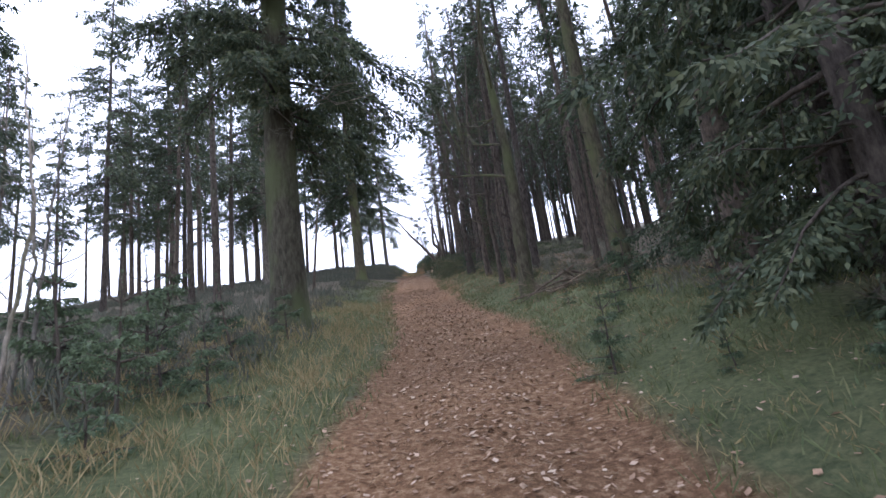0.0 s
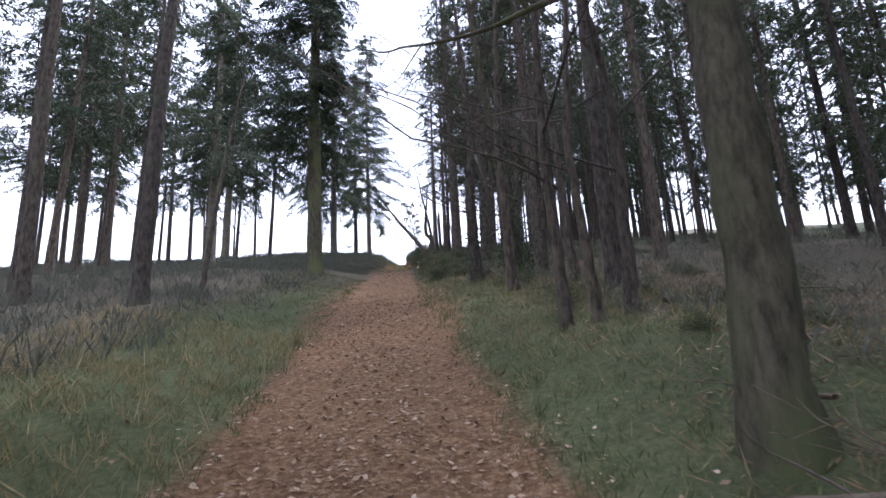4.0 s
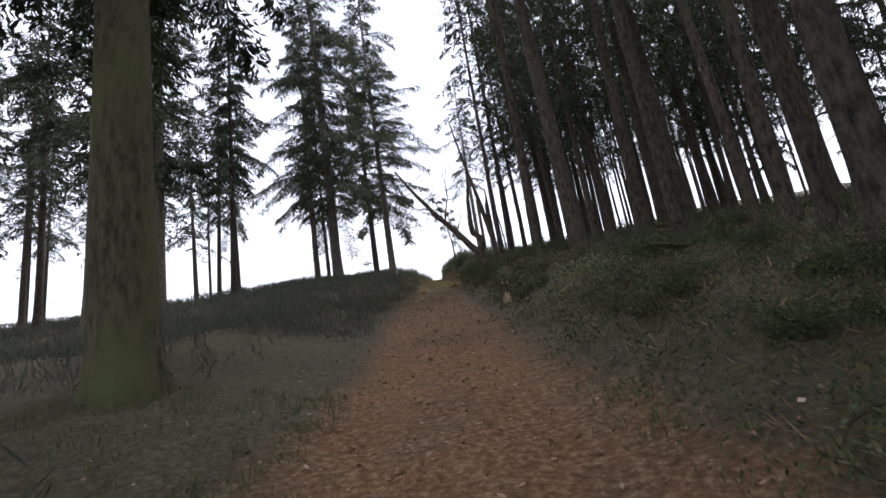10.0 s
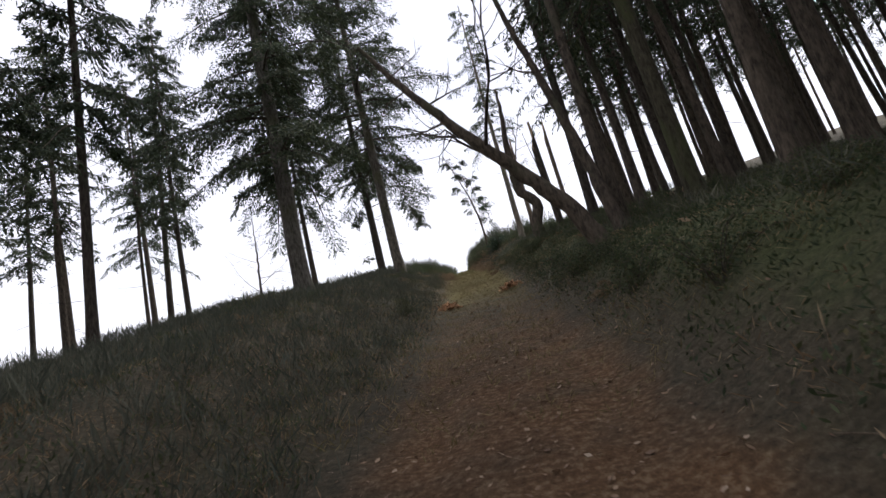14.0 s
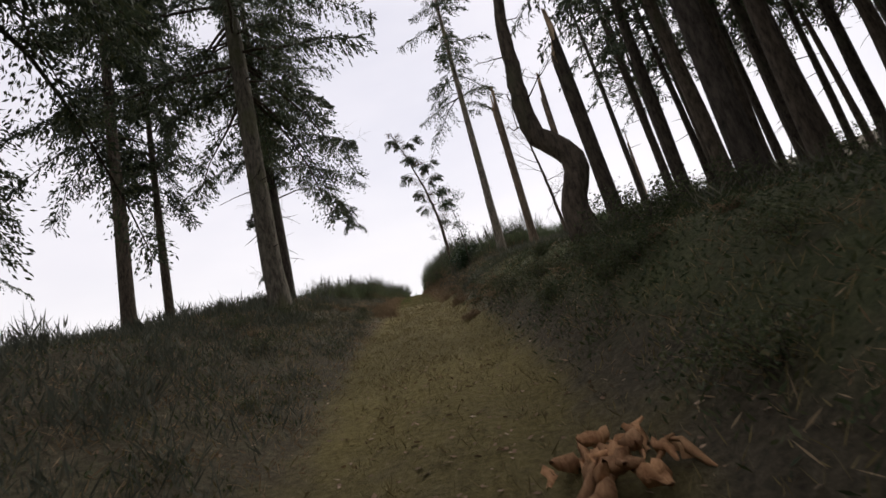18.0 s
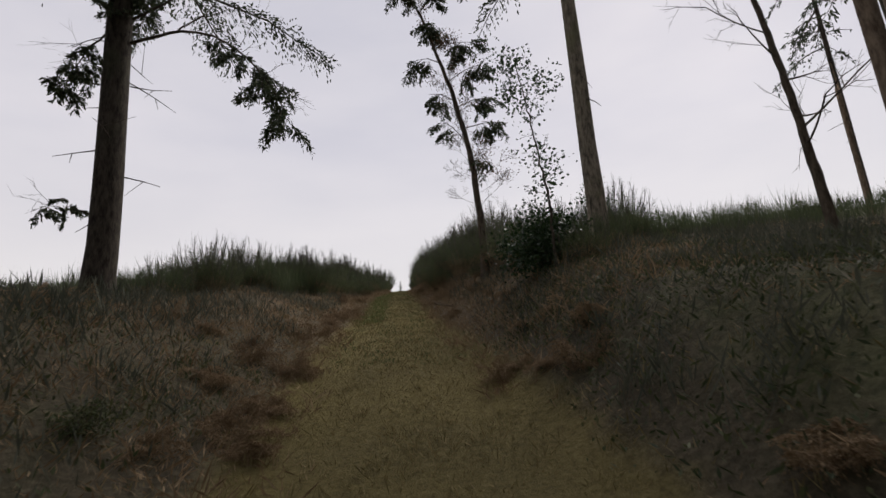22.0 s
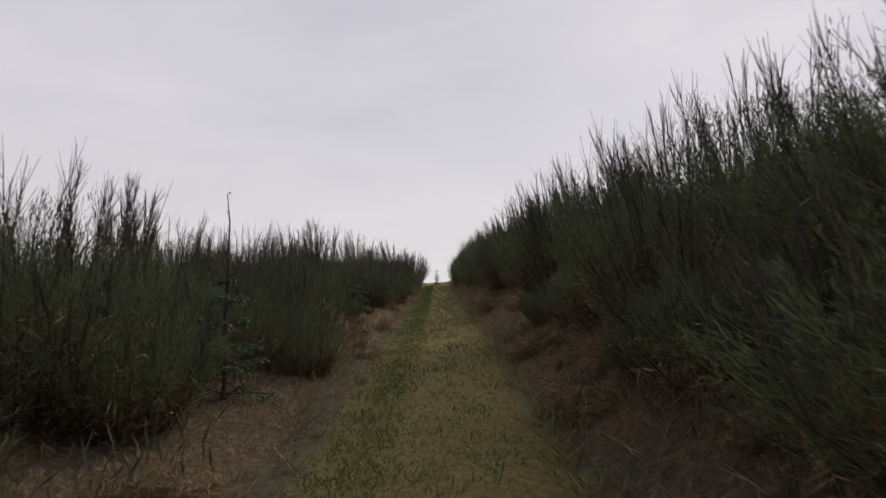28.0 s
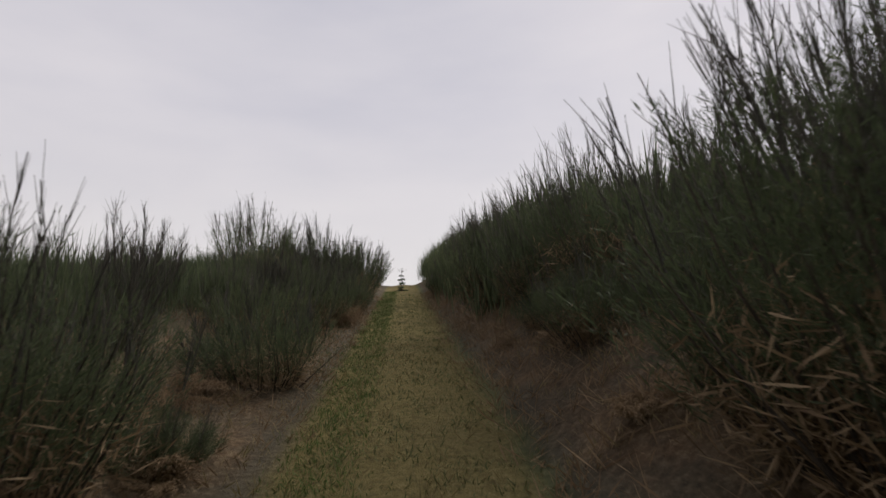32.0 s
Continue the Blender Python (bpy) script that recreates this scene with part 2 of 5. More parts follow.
# ---- mesh tools ----
def mesh_np(name, verts, faces, mat, smooth=False):
    """A mesh from an array of vertices and an array of equal-sided faces."""
    me = bpy.data.meshes.new(name)
    verts, faces = np.asarray(verts, np.float32), np.asarray(faces, np.int32)
    k = faces.shape[1]
    me.vertices.add(len(verts))
    me.vertices.foreach_set("co", verts.ravel())
    me.loops.add(faces.size)
    me.loops.foreach_set("vertex_index", faces.ravel())
    me.polygons.add(len(faces))
    me.polygons.foreach_set("loop_start", np.arange(len(faces), dtype=np.int32) * k)
    me.polygons.foreach_set("loop_total", np.full(len(faces), k, np.int32))
    if smooth:
        me.polygons.foreach_set("use_smooth", np.ones(len(faces), bool))
    me.materials.append(mat)
    me.update(calc_edges=True)
    return me


class Build:
    """Collects quads; triangles repeat their last corner apart from it by a hair."""

    def __init__(self):
        self.v, self.f, self.n = [], [], 0

    def add(self, v, f):
        v = np.asarray(v, float).reshape(-1, 3)
        self.v.append(v)
        self.f.append(np.asarray(f, int).reshape(-1, 4) + self.n)
        self.n += len(v)

    def tube(self, pts, radii, sides=6, wobble=0.0, rng=None, close=True):
        pts = np.asarray(pts, float)
        k = len(pts)
        way = np.gradient(pts, axis=0)
        way /= np.linalg.norm(way, axis=1)[:, None] + 1e-9
        ref = np.where(abs(way[:, 2:]) < 0.9, [[0, 0, 1.0]], [[1.0, 0, 0]])
        a = np.cross(way, ref)
        if k > 1 and abs(way[0, 2]) > 0.6:
            a = np.cross(way, np.tile([[0, 1.0, 0]], (k, 1)))
        a /= np.linalg.norm(a, axis=1)[:, None] + 1e-9
        b = np.cross(way, a)
        ang = np.arange(sides) * 2 * np.pi / sides
        rad = np.asarray(radii, float)[:, None] * np.ones((k, sides))
        if wobble and rng is not None:
            rad = rad * (1 + rng.normal(0, wobble, (k, sides)))
        ring = pts[:, None] + rad[..., None] * (a[:, None] * np.cos(ang)[None, :, None] + b[:, None] * np.sin(ang)[None, :, None])
        i = np.arange(k - 1)[:, None] * sides
        j = np.arange(sides)[None]
        j2 = (j + 1) % sides
        f = np.stack([i + j, i + j2, i + sides + j2, i + sides + j], -1).reshape(-1, 4)
        self.add(ring, f)
        if close and sides == 6:
            e = (k - 1) * sides
            self.f.append(np.array([[e, e + 1, e + 2, e + 3], [e, e + 3, e + 4, e + 5]]) + self.n - k * sides)

    def leaves(self, base, way, side, length, width):
        """Kite-shaped leaves, one for each row."""
        base, way, side = (np.asarray(q, float) for q in (base, way, side))
        length, width = np.asarray(length, float)[:, None], np.asarray(width, float)[:, None]
        v = np.stack([base, base + way * length * 0.45 + side * width, base + way * length, base + way * length * 0.45 - side * width], 1)
        self.add(v, np.arange(len(base) * 4).reshape(-1, 4))

    def mesh(self, name, mat, smooth=False):
        return mesh_np(name, np.concatenate(self.v), np.concatenate(self.f), mat, smooth)


def unit(v):
    return v / (np.linalg.norm(v, axis=-1, keepdims=True) + 1e-9)


def thing(name, label, category, group=""):
    e = new(name)
    e.empty_display_size = 0.2
    return tagged(e, label, category, group)


def part(name, build, mat, parent, label="", smooth=False, kind=""):
    """Links a Build, or a ready mesh, as one part under a thing."""
    me = build.mesh(name, mat, smooth) if isinstance(build, Build) else build
    ob = new(name, me)
    ob.parent = parent
    return tagged(ob, label, kind=kind)


# ---- ground ----
TRACK_Y = np.array(TRACK_ROWS)[:, 0]
TRACK_X = np.array(TRACK_ROWS)[:, 1]
TRACK_Z = np.array(TRACK_ROWS)[:, 2]


def smooth01(a, b, v):
    t = np.clip((v - a) / (b - a), 0, 1)
    return t * t * (3 - 2 * t)


def track_x(y):
    return np.interp(y, TRACK_Y, TRACK_X)


def track_z(y):
    return sum(np.interp(y + k, TRACK_Y, TRACK_Z) for k in (-4, -2, 0, 2, 4)) / 5


def waves(x, y, scale, seed):
    """Soft uneven relief, about -1 to 1."""
    r = np.random.RandomState(seed)
    s = 0
    for k in range(7):
        a, p = r.uniform(0, 2 * np.pi, 2)
        fq = scale * r.uniform(0.5, 1.9)
        s = s + np.sin((x * np.cos(a) + y * np.sin(a)) * fq + p)
    return s / 3.2


def ground_z(x, y):
    x, y = np.asarray(x, float), np.asarray(y, float)
    d = x - track_x(y)
    r, q = np.maximum(d, 0), np.maximum(-d, 0)
    heath = smooth01(95, 108, y)
    z = track_z(y)
    bank_r = 0.55 + 0.68 * smooth01(48, 63, y) + 0.1 * heath
    rise = 0.022 + 0.045 * smooth01(96, 110, y)
    bank_l = 0.5 + 0.2 * smooth01(38, 48, y) + 0.85 * smooth01(58, 80, y) - 0.7 * heath
    z = z + smooth01(1.0, 3.4, r) * bank_r + np.minimum(np.maximum(r - 3, 0), 36) * rise
    z = z + smooth01(1.1, 5.0, q) * bank_l + np.minimum(np.maximum(q - 4, 0), 60) * LEFT_SLOPE
    z = z - 0.05 * np.exp(-(((abs(d) - 0.78) / 0.28) ** 2))
    off = smooth01(1.0, 3.0, abs(d))
    z = z + (0.02 + 0.10 * off) * waves(x, y, 1.1, 3) + 0.25 * smooth01(3, 10, abs(d)) * waves(x, y, 0.25, 4) + 0.012 * waves(x, y, 6.0, 5)
    far = np.maximum(y - 172, 0)
    return z - np.minimum(far * 0.10, 40) - np.maximum(abs(d) - 70, 0) * 0.05


def ground_sheet():
    xs = np.concatenate([[-1500, -700, -300, -160, -100], np.arange(-70, -12, 2.0), np.arange(-12, -5, 0.5), np.arange(-5, 5.01, 0.16),
                         np.arange(5.5, 12, 0.5), np.arange(12, 71, 2.0), [100, 160, 300, 700, 1500]])
    ys = np.concatenate([[-1500, -600, -200, -80], np.arange(-40, -4, 2.0), np.arange(-4, 150, 0.3), np.arange(150, 176, 1.0), [185, 200, 240, 320, 600, 1500, 3000]])
    gx, gy = np.meshgrid(xs, ys)
    gx = gx + track_x(gy) * np.clip((70 - abs(gx)) / 58, 0, 1)
    gz = ground_z(gx, gy)
    v = np.stack([gx, gy, gz], -1).reshape(-1, 3)
    k = len(xs)
    i = (np.arange(len(ys) - 1)[:, None] * k + np.arange(k - 1)[None]).ravel()
    me = mesh_np("ground", v, np.stack([i, i + 1, i + k + 1, i + k], 1), M_GROUND, True)
    x, y = v[:, 0], v[:, 1]
    d = abs(x - track_x(y))
    sd = x - track_x(y)
    wood = smooth01(33, 40, y) * (1 - smooth01(46, 54, y))
    on = 1 - smooth01(0.9 + 0.3 * wood, 1.75 + 0.9 * wood, d)
    heath = smooth01(70, 90, y)
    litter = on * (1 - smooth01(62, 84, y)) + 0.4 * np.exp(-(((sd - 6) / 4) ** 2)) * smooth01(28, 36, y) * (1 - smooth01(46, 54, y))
    # thinner litter past y 32: earthier track, and canopy shade put into the colour
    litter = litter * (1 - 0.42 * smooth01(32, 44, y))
    litter = np.maximum(litter, 0.3 * smooth01(0.9, 1.6, d) * (1 - smooth01(3, 5, d)) * smooth01(96, 108, y))
    green = np.exp(-(((d - 2.6) / 1.5) ** 2)) * (1 - 0.85 * smooth01(34, 48, y))
    green = np.maximum(green, 0.5 * smooth01(1.5, 2.6, sd) * smooth01(50, 58, y) * (1 - smooth01(92, 104, y)))
    green = np.maximum(green, (1.2 * np.exp(-(((sd + 0.5) / 0.3) ** 2)) + np.exp(-(((sd - 0.85) / 0.3) ** 2))) * smooth01(98, 112, y))
    straw = (1 - smooth01(0.9 - 0.3 * smooth01(100, 110, y), 1.9 - 0.6 * smooth01(100, 110, y), d)) * heath
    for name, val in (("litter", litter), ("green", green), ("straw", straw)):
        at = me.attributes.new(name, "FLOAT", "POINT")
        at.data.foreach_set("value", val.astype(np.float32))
    return tagged(new("ground", me), "sloping forest ground with a leaf-strewn track", "ground", kind="structure")


ground_sheet()


# ---- conifers ----
def fir_trunk(b, rng, height, radius, lean=0.0, sides=12, top=0.15):
    zs = np.array([-0.4, 0.0, 0.25, 0.7, 1.5, 3, 5, 7.5, 10, 13, 16, 19, 22, 25, 28])
    zs = np.append(zs[zs < height - 1], height)
    bend = np.cumsum(rng.normal(0, 0.012, (len(zs), 2)), 0) * np.linspace(0, 1, len(zs))[:, None] * height * 0.12
    pts = np.column_stack([bend[:, 0] + lean * zs, bend[:, 1], zs])
    flare = 1 + 0.32 * np.exp(-np.maximum(zs, 0) / 0.35)
    rad = radius * (1 - (1 - top) * np.clip(zs, 0, None) / height) * flare
    b.tube(pts, rad, sides, 0.03, rng)
    return pts


def along(pts, z):
    return np.array([np.interp(z, pts[:, 2], pts[:, k]) for k in range(3)])


def spray(b, w, rng, start, way, length, droop, size, dense, wood_r):
    """One limb with side twigs and needle tufts hanging from them."""
    k = 7
    s = np.linspace(0, 1, k)
    pts = start + np.outer(s * length, way) + np.outer((s**2) * -droop * length, [0, 0, 1.0]) + np.cumsum(rng.normal(0, 0.02 * length, (k, 3)), 0) * s[:, None]
    w.tube(pts, wood_r * (1 - 0.85 * s) + 0.004, 4, close=False)
    m = int(dense * length)
    if m < 2:
        return pts
    u = rng.uniform(0.22, 1.0, m)
    base = np.stack([np.interp(u, s, pts[:, c]) for c in range(3)], 1)
    side = unit(np.cross(way, [0, 0, 1.0]))
    sign = rng.choice([-1, 1], m)
    reach = (0.16 + 0.34 * (1 - u)) * length ** 0.7 * rng.uniform(0.4, 1.1, m)
    out = unit(np.outer(np.full(m, 0.55), way) + side * sign[:, None] + rng.normal(0, 0.25, (m, 3)) + [0, 0, -0.35])
    tips = 5
    f = np.tile(np.linspace(0.15, 1, tips), m)
    bb = np.repeat(base, tips, 0) + np.repeat(out * reach[:, None], tips, 0) * f[:, None]
    bb[:, 2] -= (f**2) * np.repeat(reach, tips) * 0.35
    ww = unit(np.repeat(out, tips, 0) + rng.normal(0, 0.45, (m * tips, 3)) + [0, 0, -0.55])
    sd = unit(np.cross(ww, rng.normal(0, 1, (m * tips, 3))))
    b.leaves(bb, ww, sd, size * rng.uniform(0.6, 1.4, m * tips), size * 0.2 * rng.uniform(0.6, 1.3, m * tips))
    return pts


def make_fir(seed, height, radius, bare, spread, dense=14, size=0.22, bark=None, lean=0.0, stubs=7, thin=0.0, one_sided=0.0, full=0.0):
    """A tall plantation fir: bare lower trunk with dead stubs, ragged hanging crown."""
    rng = np.random.RandomState(seed)
    e = thing("fir_tree", "tall fir with a bare lower trunk and ragged dark crown", "tree", "forest trees")
    t, crown, limbs = Build(), Build(), Build()
    lobe = rng.uniform(0, 6)
    pts = fir_trunk(t, rng, height, radius, lean)
    part("trunk", t, bark or M_BARK, e, smooth=True)
    z = bare
    while z < height - 0.4:
        up = (z - bare) / (height - bare)
        for k in range(rng.randint(3, 6)):
            if rng.rand() < thin * (1 - up):
                continue
            a = rng.uniform(0, 2 * np.pi)
            ln = spread * (1 - up) ** 0.5 * rng.uniform(0.3, 1.15) * (0.55 + 0.45 * min(1, up * 6 + 0.3 + full)) + 0.25
            ln *= (1 + one_sided * np.cos(a)) * (1 + 0.3 * np.sin(2 * a + lobe + z * 0.9))
            way = np.array([np.cos(a), np.sin(a), rng.uniform(-0.25, 0.12) + 0.35 * up])
            spray(crown, limbs, rng, along(pts, z + rng.uniform(-0.2, 0.2)), way / np.linalg.norm(way), ln, rng.uniform(0.18, 0.58), size, dense, 0.012 + 0.01 * ln)
        z += rng.uniform(0.42, 0.75)
    part("crown", crown, M_NEEDLE, e, kind="stuff")
    part("limb", limbs, M_TWIG, e, kind="stuff")
    for k in range(stubs):
        sb = Build()
        z = rng.uniform(2.0, bare + 2)
        a = rng.uniform(0, 2 * np.pi)
        ln = rng.uniform(0.3, 1.5)
        s = np.linspace(0, 1, 4)
        p = along(pts, z) + np.outer(s * ln, [np.cos(a), np.sin(a), rng.uniform(-0.5, 0.05)]) + np.outer(s**2, rng.normal(0, 0.12, 3))
        sb.tube(p, 0.02 * (1 - 0.8 * s) + 0.003, 4, close=False)
        if ln > 1.0:
            mid = p[2]
            q = mid + np.outer(s * 0.5 * ln, unit(rng.normal(0, 1, 3)))
            sb.tube(q, 0.01 * (1 - 0.7 * s) + 0.002, 4, close=False)
        part("dead_branch", sb, M_TWIG, e)
    return e


def put(ob, x, y, turn=0.0, scale=1.0, lean_x=0.0, lean_y=0.0, sink=0.05, tall=None):
    z = float(ground_z(x, y)) - sink
    m = pose(x, y, z, lean_y, lean_x, turn) @ Matrix.Diagonal((scale, scale, tall or scale, 1))
    return m

# ---- broom and small plants ----
def make_broom(seed, height, radius, stems, shoots):
    """A broom bush: a dense dark green body with whippy upright shoots."""
    rng = np.random.RandomState(seed)
    e = thing("broom_bush", "dense dark green broom bush with upright bare shoots", "bush", "broom along the track")
    body, tall, wood = Build(), Build(), Build()
    m = stems
    a, r = rng.uniform(0, 2 * np.pi, m), radius * np.sqrt(rng.rand(m))
    foot = np.stack([np.cos(a) * r * 0.55, np.sin(a) * r * 0.55, np.full(m, -0.1)], 1)
    h = height * (1 - 0.4 * (r / radius) ** 2) * rng.uniform(0.6, 1.0, m)
    top = foot + np.stack([np.cos(a) * r * 0.6 + rng.normal(0, 0.08, m), np.sin(a) * r * 0.6 + rng.normal(0, 0.08, m), h], 1)
    per = 130
    n = m * per
    u = np.tile(np.linspace(0.3, 1.05, per), m) + rng.uniform(-0.02, 0.02, n)
    base = np.repeat(foot, per, 0) * (1 - u[:, None]) + np.repeat(top, per, 0) * u[:, None] + rng.normal(0, 0.03, (n, 3))
    way = unit(rng.normal(0, 1, (n, 3)) * (0.75 - 0.35 * u[:, None]) + np.repeat(unit(top - foot), per, 0))
    side = unit(np.cross(way, rng.normal(0, 1, (n, 3))))
    body.leaves(base, way, side, rng.uniform(0.035, 0.11, n), rng.uniform(0.0022, 0.0046, n))
    part("foliage", body, M_BROOM, e, kind="stuff")
    dead = Build()
    n = m * 24
    u = rng.uniform(0.0, 0.55, n)
    pick = rng.randint(0, m, n)
    base = foot[pick] * (1 - u[:, None]) + top[pick] * u[:, None] + rng.normal(0, 0.07, (n, 3))
    way = unit(rng.normal(0, 0.8, (n, 3)) + [0, 0, 0.4])
    dead.leaves(base, way, unit(np.cross(way, rng.normal(0, 1, (n, 3)))), rng.uniform(0.08, 0.26, n), rng.uniform(0.004, 0.009, n))
    part("dead_growth", dead, M_BRACKEN, e, "brown dead growth low in the bush", kind="stuff")
    for k in range(0, m, 2):
        wood.tube(np.stack([foot[k], foot[k] * 0.5 + top[k] * 0.5 + rng.normal(0, 0.04, 3), top[k]]), [0.012, 0.008, 0.003], 3, close=False)
    part("stem", wood, M_TWIG, e, kind="stuff")
    for k in range(shoots):
        i = rng.randint(m)
        s = np.linspace(0, 1, 4)
        ln = rng.uniform(0.15, 0.85) * height * 0.4
        out = unit(np.array([np.cos(a[i]) * 0.16, np.sin(a[i]) * 0.16, 1]) + rng.normal(0, 0.07, 3))
        p = top[i] * 0.8 + foot[i] * 0.2 + np.outer(s * (ln + 0.2 * h[i]), out) + np.outer(s**2, rng.normal(0, 0.05, 3))
        tall.tube(p, 0.006 * (1 - 0.75 * s) + 0.0014, 3, close=False)
        for q in range(9):
            f = rng.uniform(0.15, 0.85)
            b0 = p[0] * (1 - f) + p[-1] * f
            w2 = unit(out + rng.normal(0, 0.2, 3))
            tall.tube(np.stack([b0, b0 + w2 * rng.uniform(0.12, 0.42)]), [0.0035, 0.0012], 3, close=False)
    part("shoot", tall, M_SHOOT, e, kind="stuff")
    return e


def make_tall_broom(seed, height, radius, wands=26):
    """A leggy old broom: bare wands in a vase, each with a brush of upright twigs."""
    rng = np.random.RandomState(seed)
    e = thing("tall_broom", "tall old broom with bare whippy wands against the sky", "bush", "broom along the track")
    wood, brush, green = Build(), Build(), Build()
    s = np.linspace(0, 1, 6)
    for k in range(wands):
        a, r = rng.uniform(0, 2 * np.pi), radius * np.sqrt(rng.rand())
        h = height * rng.uniform(0.55, 1.0) * (1 - 0.2 * r / radius)
        out = np.array([np.cos(a) * r, np.sin(a) * r, 0])
        p = np.outer(s, [0, 0, h]) + np.outer(s ** 0.7, out) + np.cumsum(rng.normal(0, 0.025, (6, 3)), 0) + [0, 0, -0.1]
        wood.tube(p, 0.013 * (1 - 0.85 * s) + 0.002, 4, close=False)
        for q in range(20):
            f = 0.35 + 0.6 * rng.rand() ** 0.8
            b0 = np.array([np.interp(f, s, p[:, c]) for c in range(3)])
            w1 = unit(np.array([0, 0, 1.0]) + out * 0.25 + rng.normal(0, 0.22, 3))
            ln = rng.uniform(0.2, 0.6) * (1.15 - 0.5 * f)
            b1 = b0 + w1 * ln
            brush.tube(np.stack([b0, b0 * 0.5 + b1 * 0.5 + rng.normal(0, 0.015, 3), b1]), [0.0055, 0.004, 0.0015], 3, close=False)
            for v in range(3):
                w2 = unit(w1 + rng.normal(0, 0.18, 3))
                g = rng.uniform(0.2, 0.9)
                brush.tube(np.stack([b0 + w1 * ln * g, b0 + w1 * ln * g + w2 * rng.uniform(0.1, 0.28)]), [0.0035, 0.0012], 3, close=False)
    n = 1500
    a, r = rng.uniform(0, 2 * np.pi, n), radius * 0.9 * np.sqrt(rng.rand(n))
    base = np.stack([np.cos(a) * r, np.sin(a) * r, height * rng.uniform(0.05, 0.6, n) * (1 - 0.3 * r / radius)], 1)
    way = unit(rng.normal(0, 0.35, (n, 3)) + [0, 0, 1.0])
    green.leaves(base, way, unit(np.cross(way, rng.normal(0, 1, (n, 3)))), rng.uniform(0.08, 0.2, n), rng.uniform(0.003, 0.006, n))
    part("wand", wood, M_TWIG, e, kind="stuff")
    part("twig", brush, M_SHOOT, e, kind="stuff")
    part("foliage", green, M_BROOM, e, kind="stuff")
    return e


def tufts(name, xs, ys, count, height, width, mat, label, category, seed, splay=0.5, spread=0.07, lift=0.0):
    """Many blades at the given feet, as one piece of stuff."""
    rng = np.random.RandomState(seed)
    b = Build()
    fx, fy = np.repeat(xs, count), np.repeat(ys, count)
    k = len(fx)
    fx, fy = fx + rng.normal(0, spread, k), fy + rng.normal(0, spread, k)
    base = np.stack([fx, fy, ground_z(fx, fy) - 0.02 + lift * rng.rand(k)], 1)
    way = unit(np.stack([rng.normal(0, splay, k), rng.normal(0, splay, k), np.ones(k)], 1))
    side = unit(np.cross(way, rng.normal(0, 1, (k, 3))))
    size = np.repeat(rng.uniform(0.55, 1.3, len(xs)), count)
    b.leaves(base, way, side, height * size * rng.uniform(0.4, 1.2, k), width * rng.uniform(0.6, 1.3, k))
    return tagged(new(name, b.mesh(name, mat)), label, category, kind="stuff")


def make_rotten_stump(seed, radius, label="rotten stump torn into orange splinters"):
    """What is left of a stump: a low heap of torn orange wood."""
    rng = np.random.RandomState(seed)
    e = thing("rotten_stump", label, "stump", "stumps and snags")
    for k in range(40):
        b = Build()
        a, r = rng.uniform(0, 2 * np.pi), radius * np.sqrt(rng.rand())
        turn = rng.normal(0.3, 0.7)
        tilt = unit(np.array([np.cos(turn), np.sin(turn), rng.normal(0.15, 0.35)]))
        ln = rng.uniform(0.16, 0.42)
        s = np.linspace(-0.5, 0.5, 5)
        p = np.array([np.cos(a) * r, np.sin(a) * r, 0.26 * (1 - (r / radius) ** 2) * rng.uniform(0.3, 1.0) + 0.02]) + np.outer(s * ln, tilt) + rng.normal(0, 0.014, (5, 3))
        b.tube(p, rng.uniform(0.03, 0.07) * (1 - 1.5 * abs(s)), 6, 0.35, rng)
        part("splinter", b, M_ROT, e)
    return e


def scatter(seed, count, y0, y1, d0, d1):
    """Feet spread evenly between two lines that follow the track."""
    r = np.random.RandomState(seed)
    y = r.uniform(y0, y1, count)
    return track_x(y) + r.uniform(d0, d1, count), y


def grow(b, tips, rng, start, way, length, radius, depth, bend=0.25, up=0.12, ratio=0.62, kids=3, fine=0.0038):
    """A bare limb that forks again and again; collects its twig ends."""
    k = 5
    s = np.linspace(0, 1, k)
    way = unit(np.asarray(way, float))
    side = rng.normal(0, bend, 3)
    pts = start + np.outer(s * length, way) + np.outer(s**2 * length, side * 0.5 + [0, 0, up])
    b.tube(pts, radius * (1 - 0.5 * s), 6 if radius > 0.05 else 4 if radius > 0.012 else 3, close=False)
    if depth == 0:
        tips.append((pts[-1], way))
        return
    for j in range(kids):
        f = rng.uniform(0.35, 1.0) if j else 1.0
        p0 = np.array([np.interp(f, s, pts[:, c]) for c in range(3)])
        w2 = unit(way + rng.normal(0, 0.55 if j else 0.2, 3))
        grow(b, tips, rng, p0, w2, length * ratio * rng.uniform(0.7, 1.15), max(radius * (0.62 if j == 0 else 0.42), fine), depth - 1, bend, up, ratio, kids, fine)


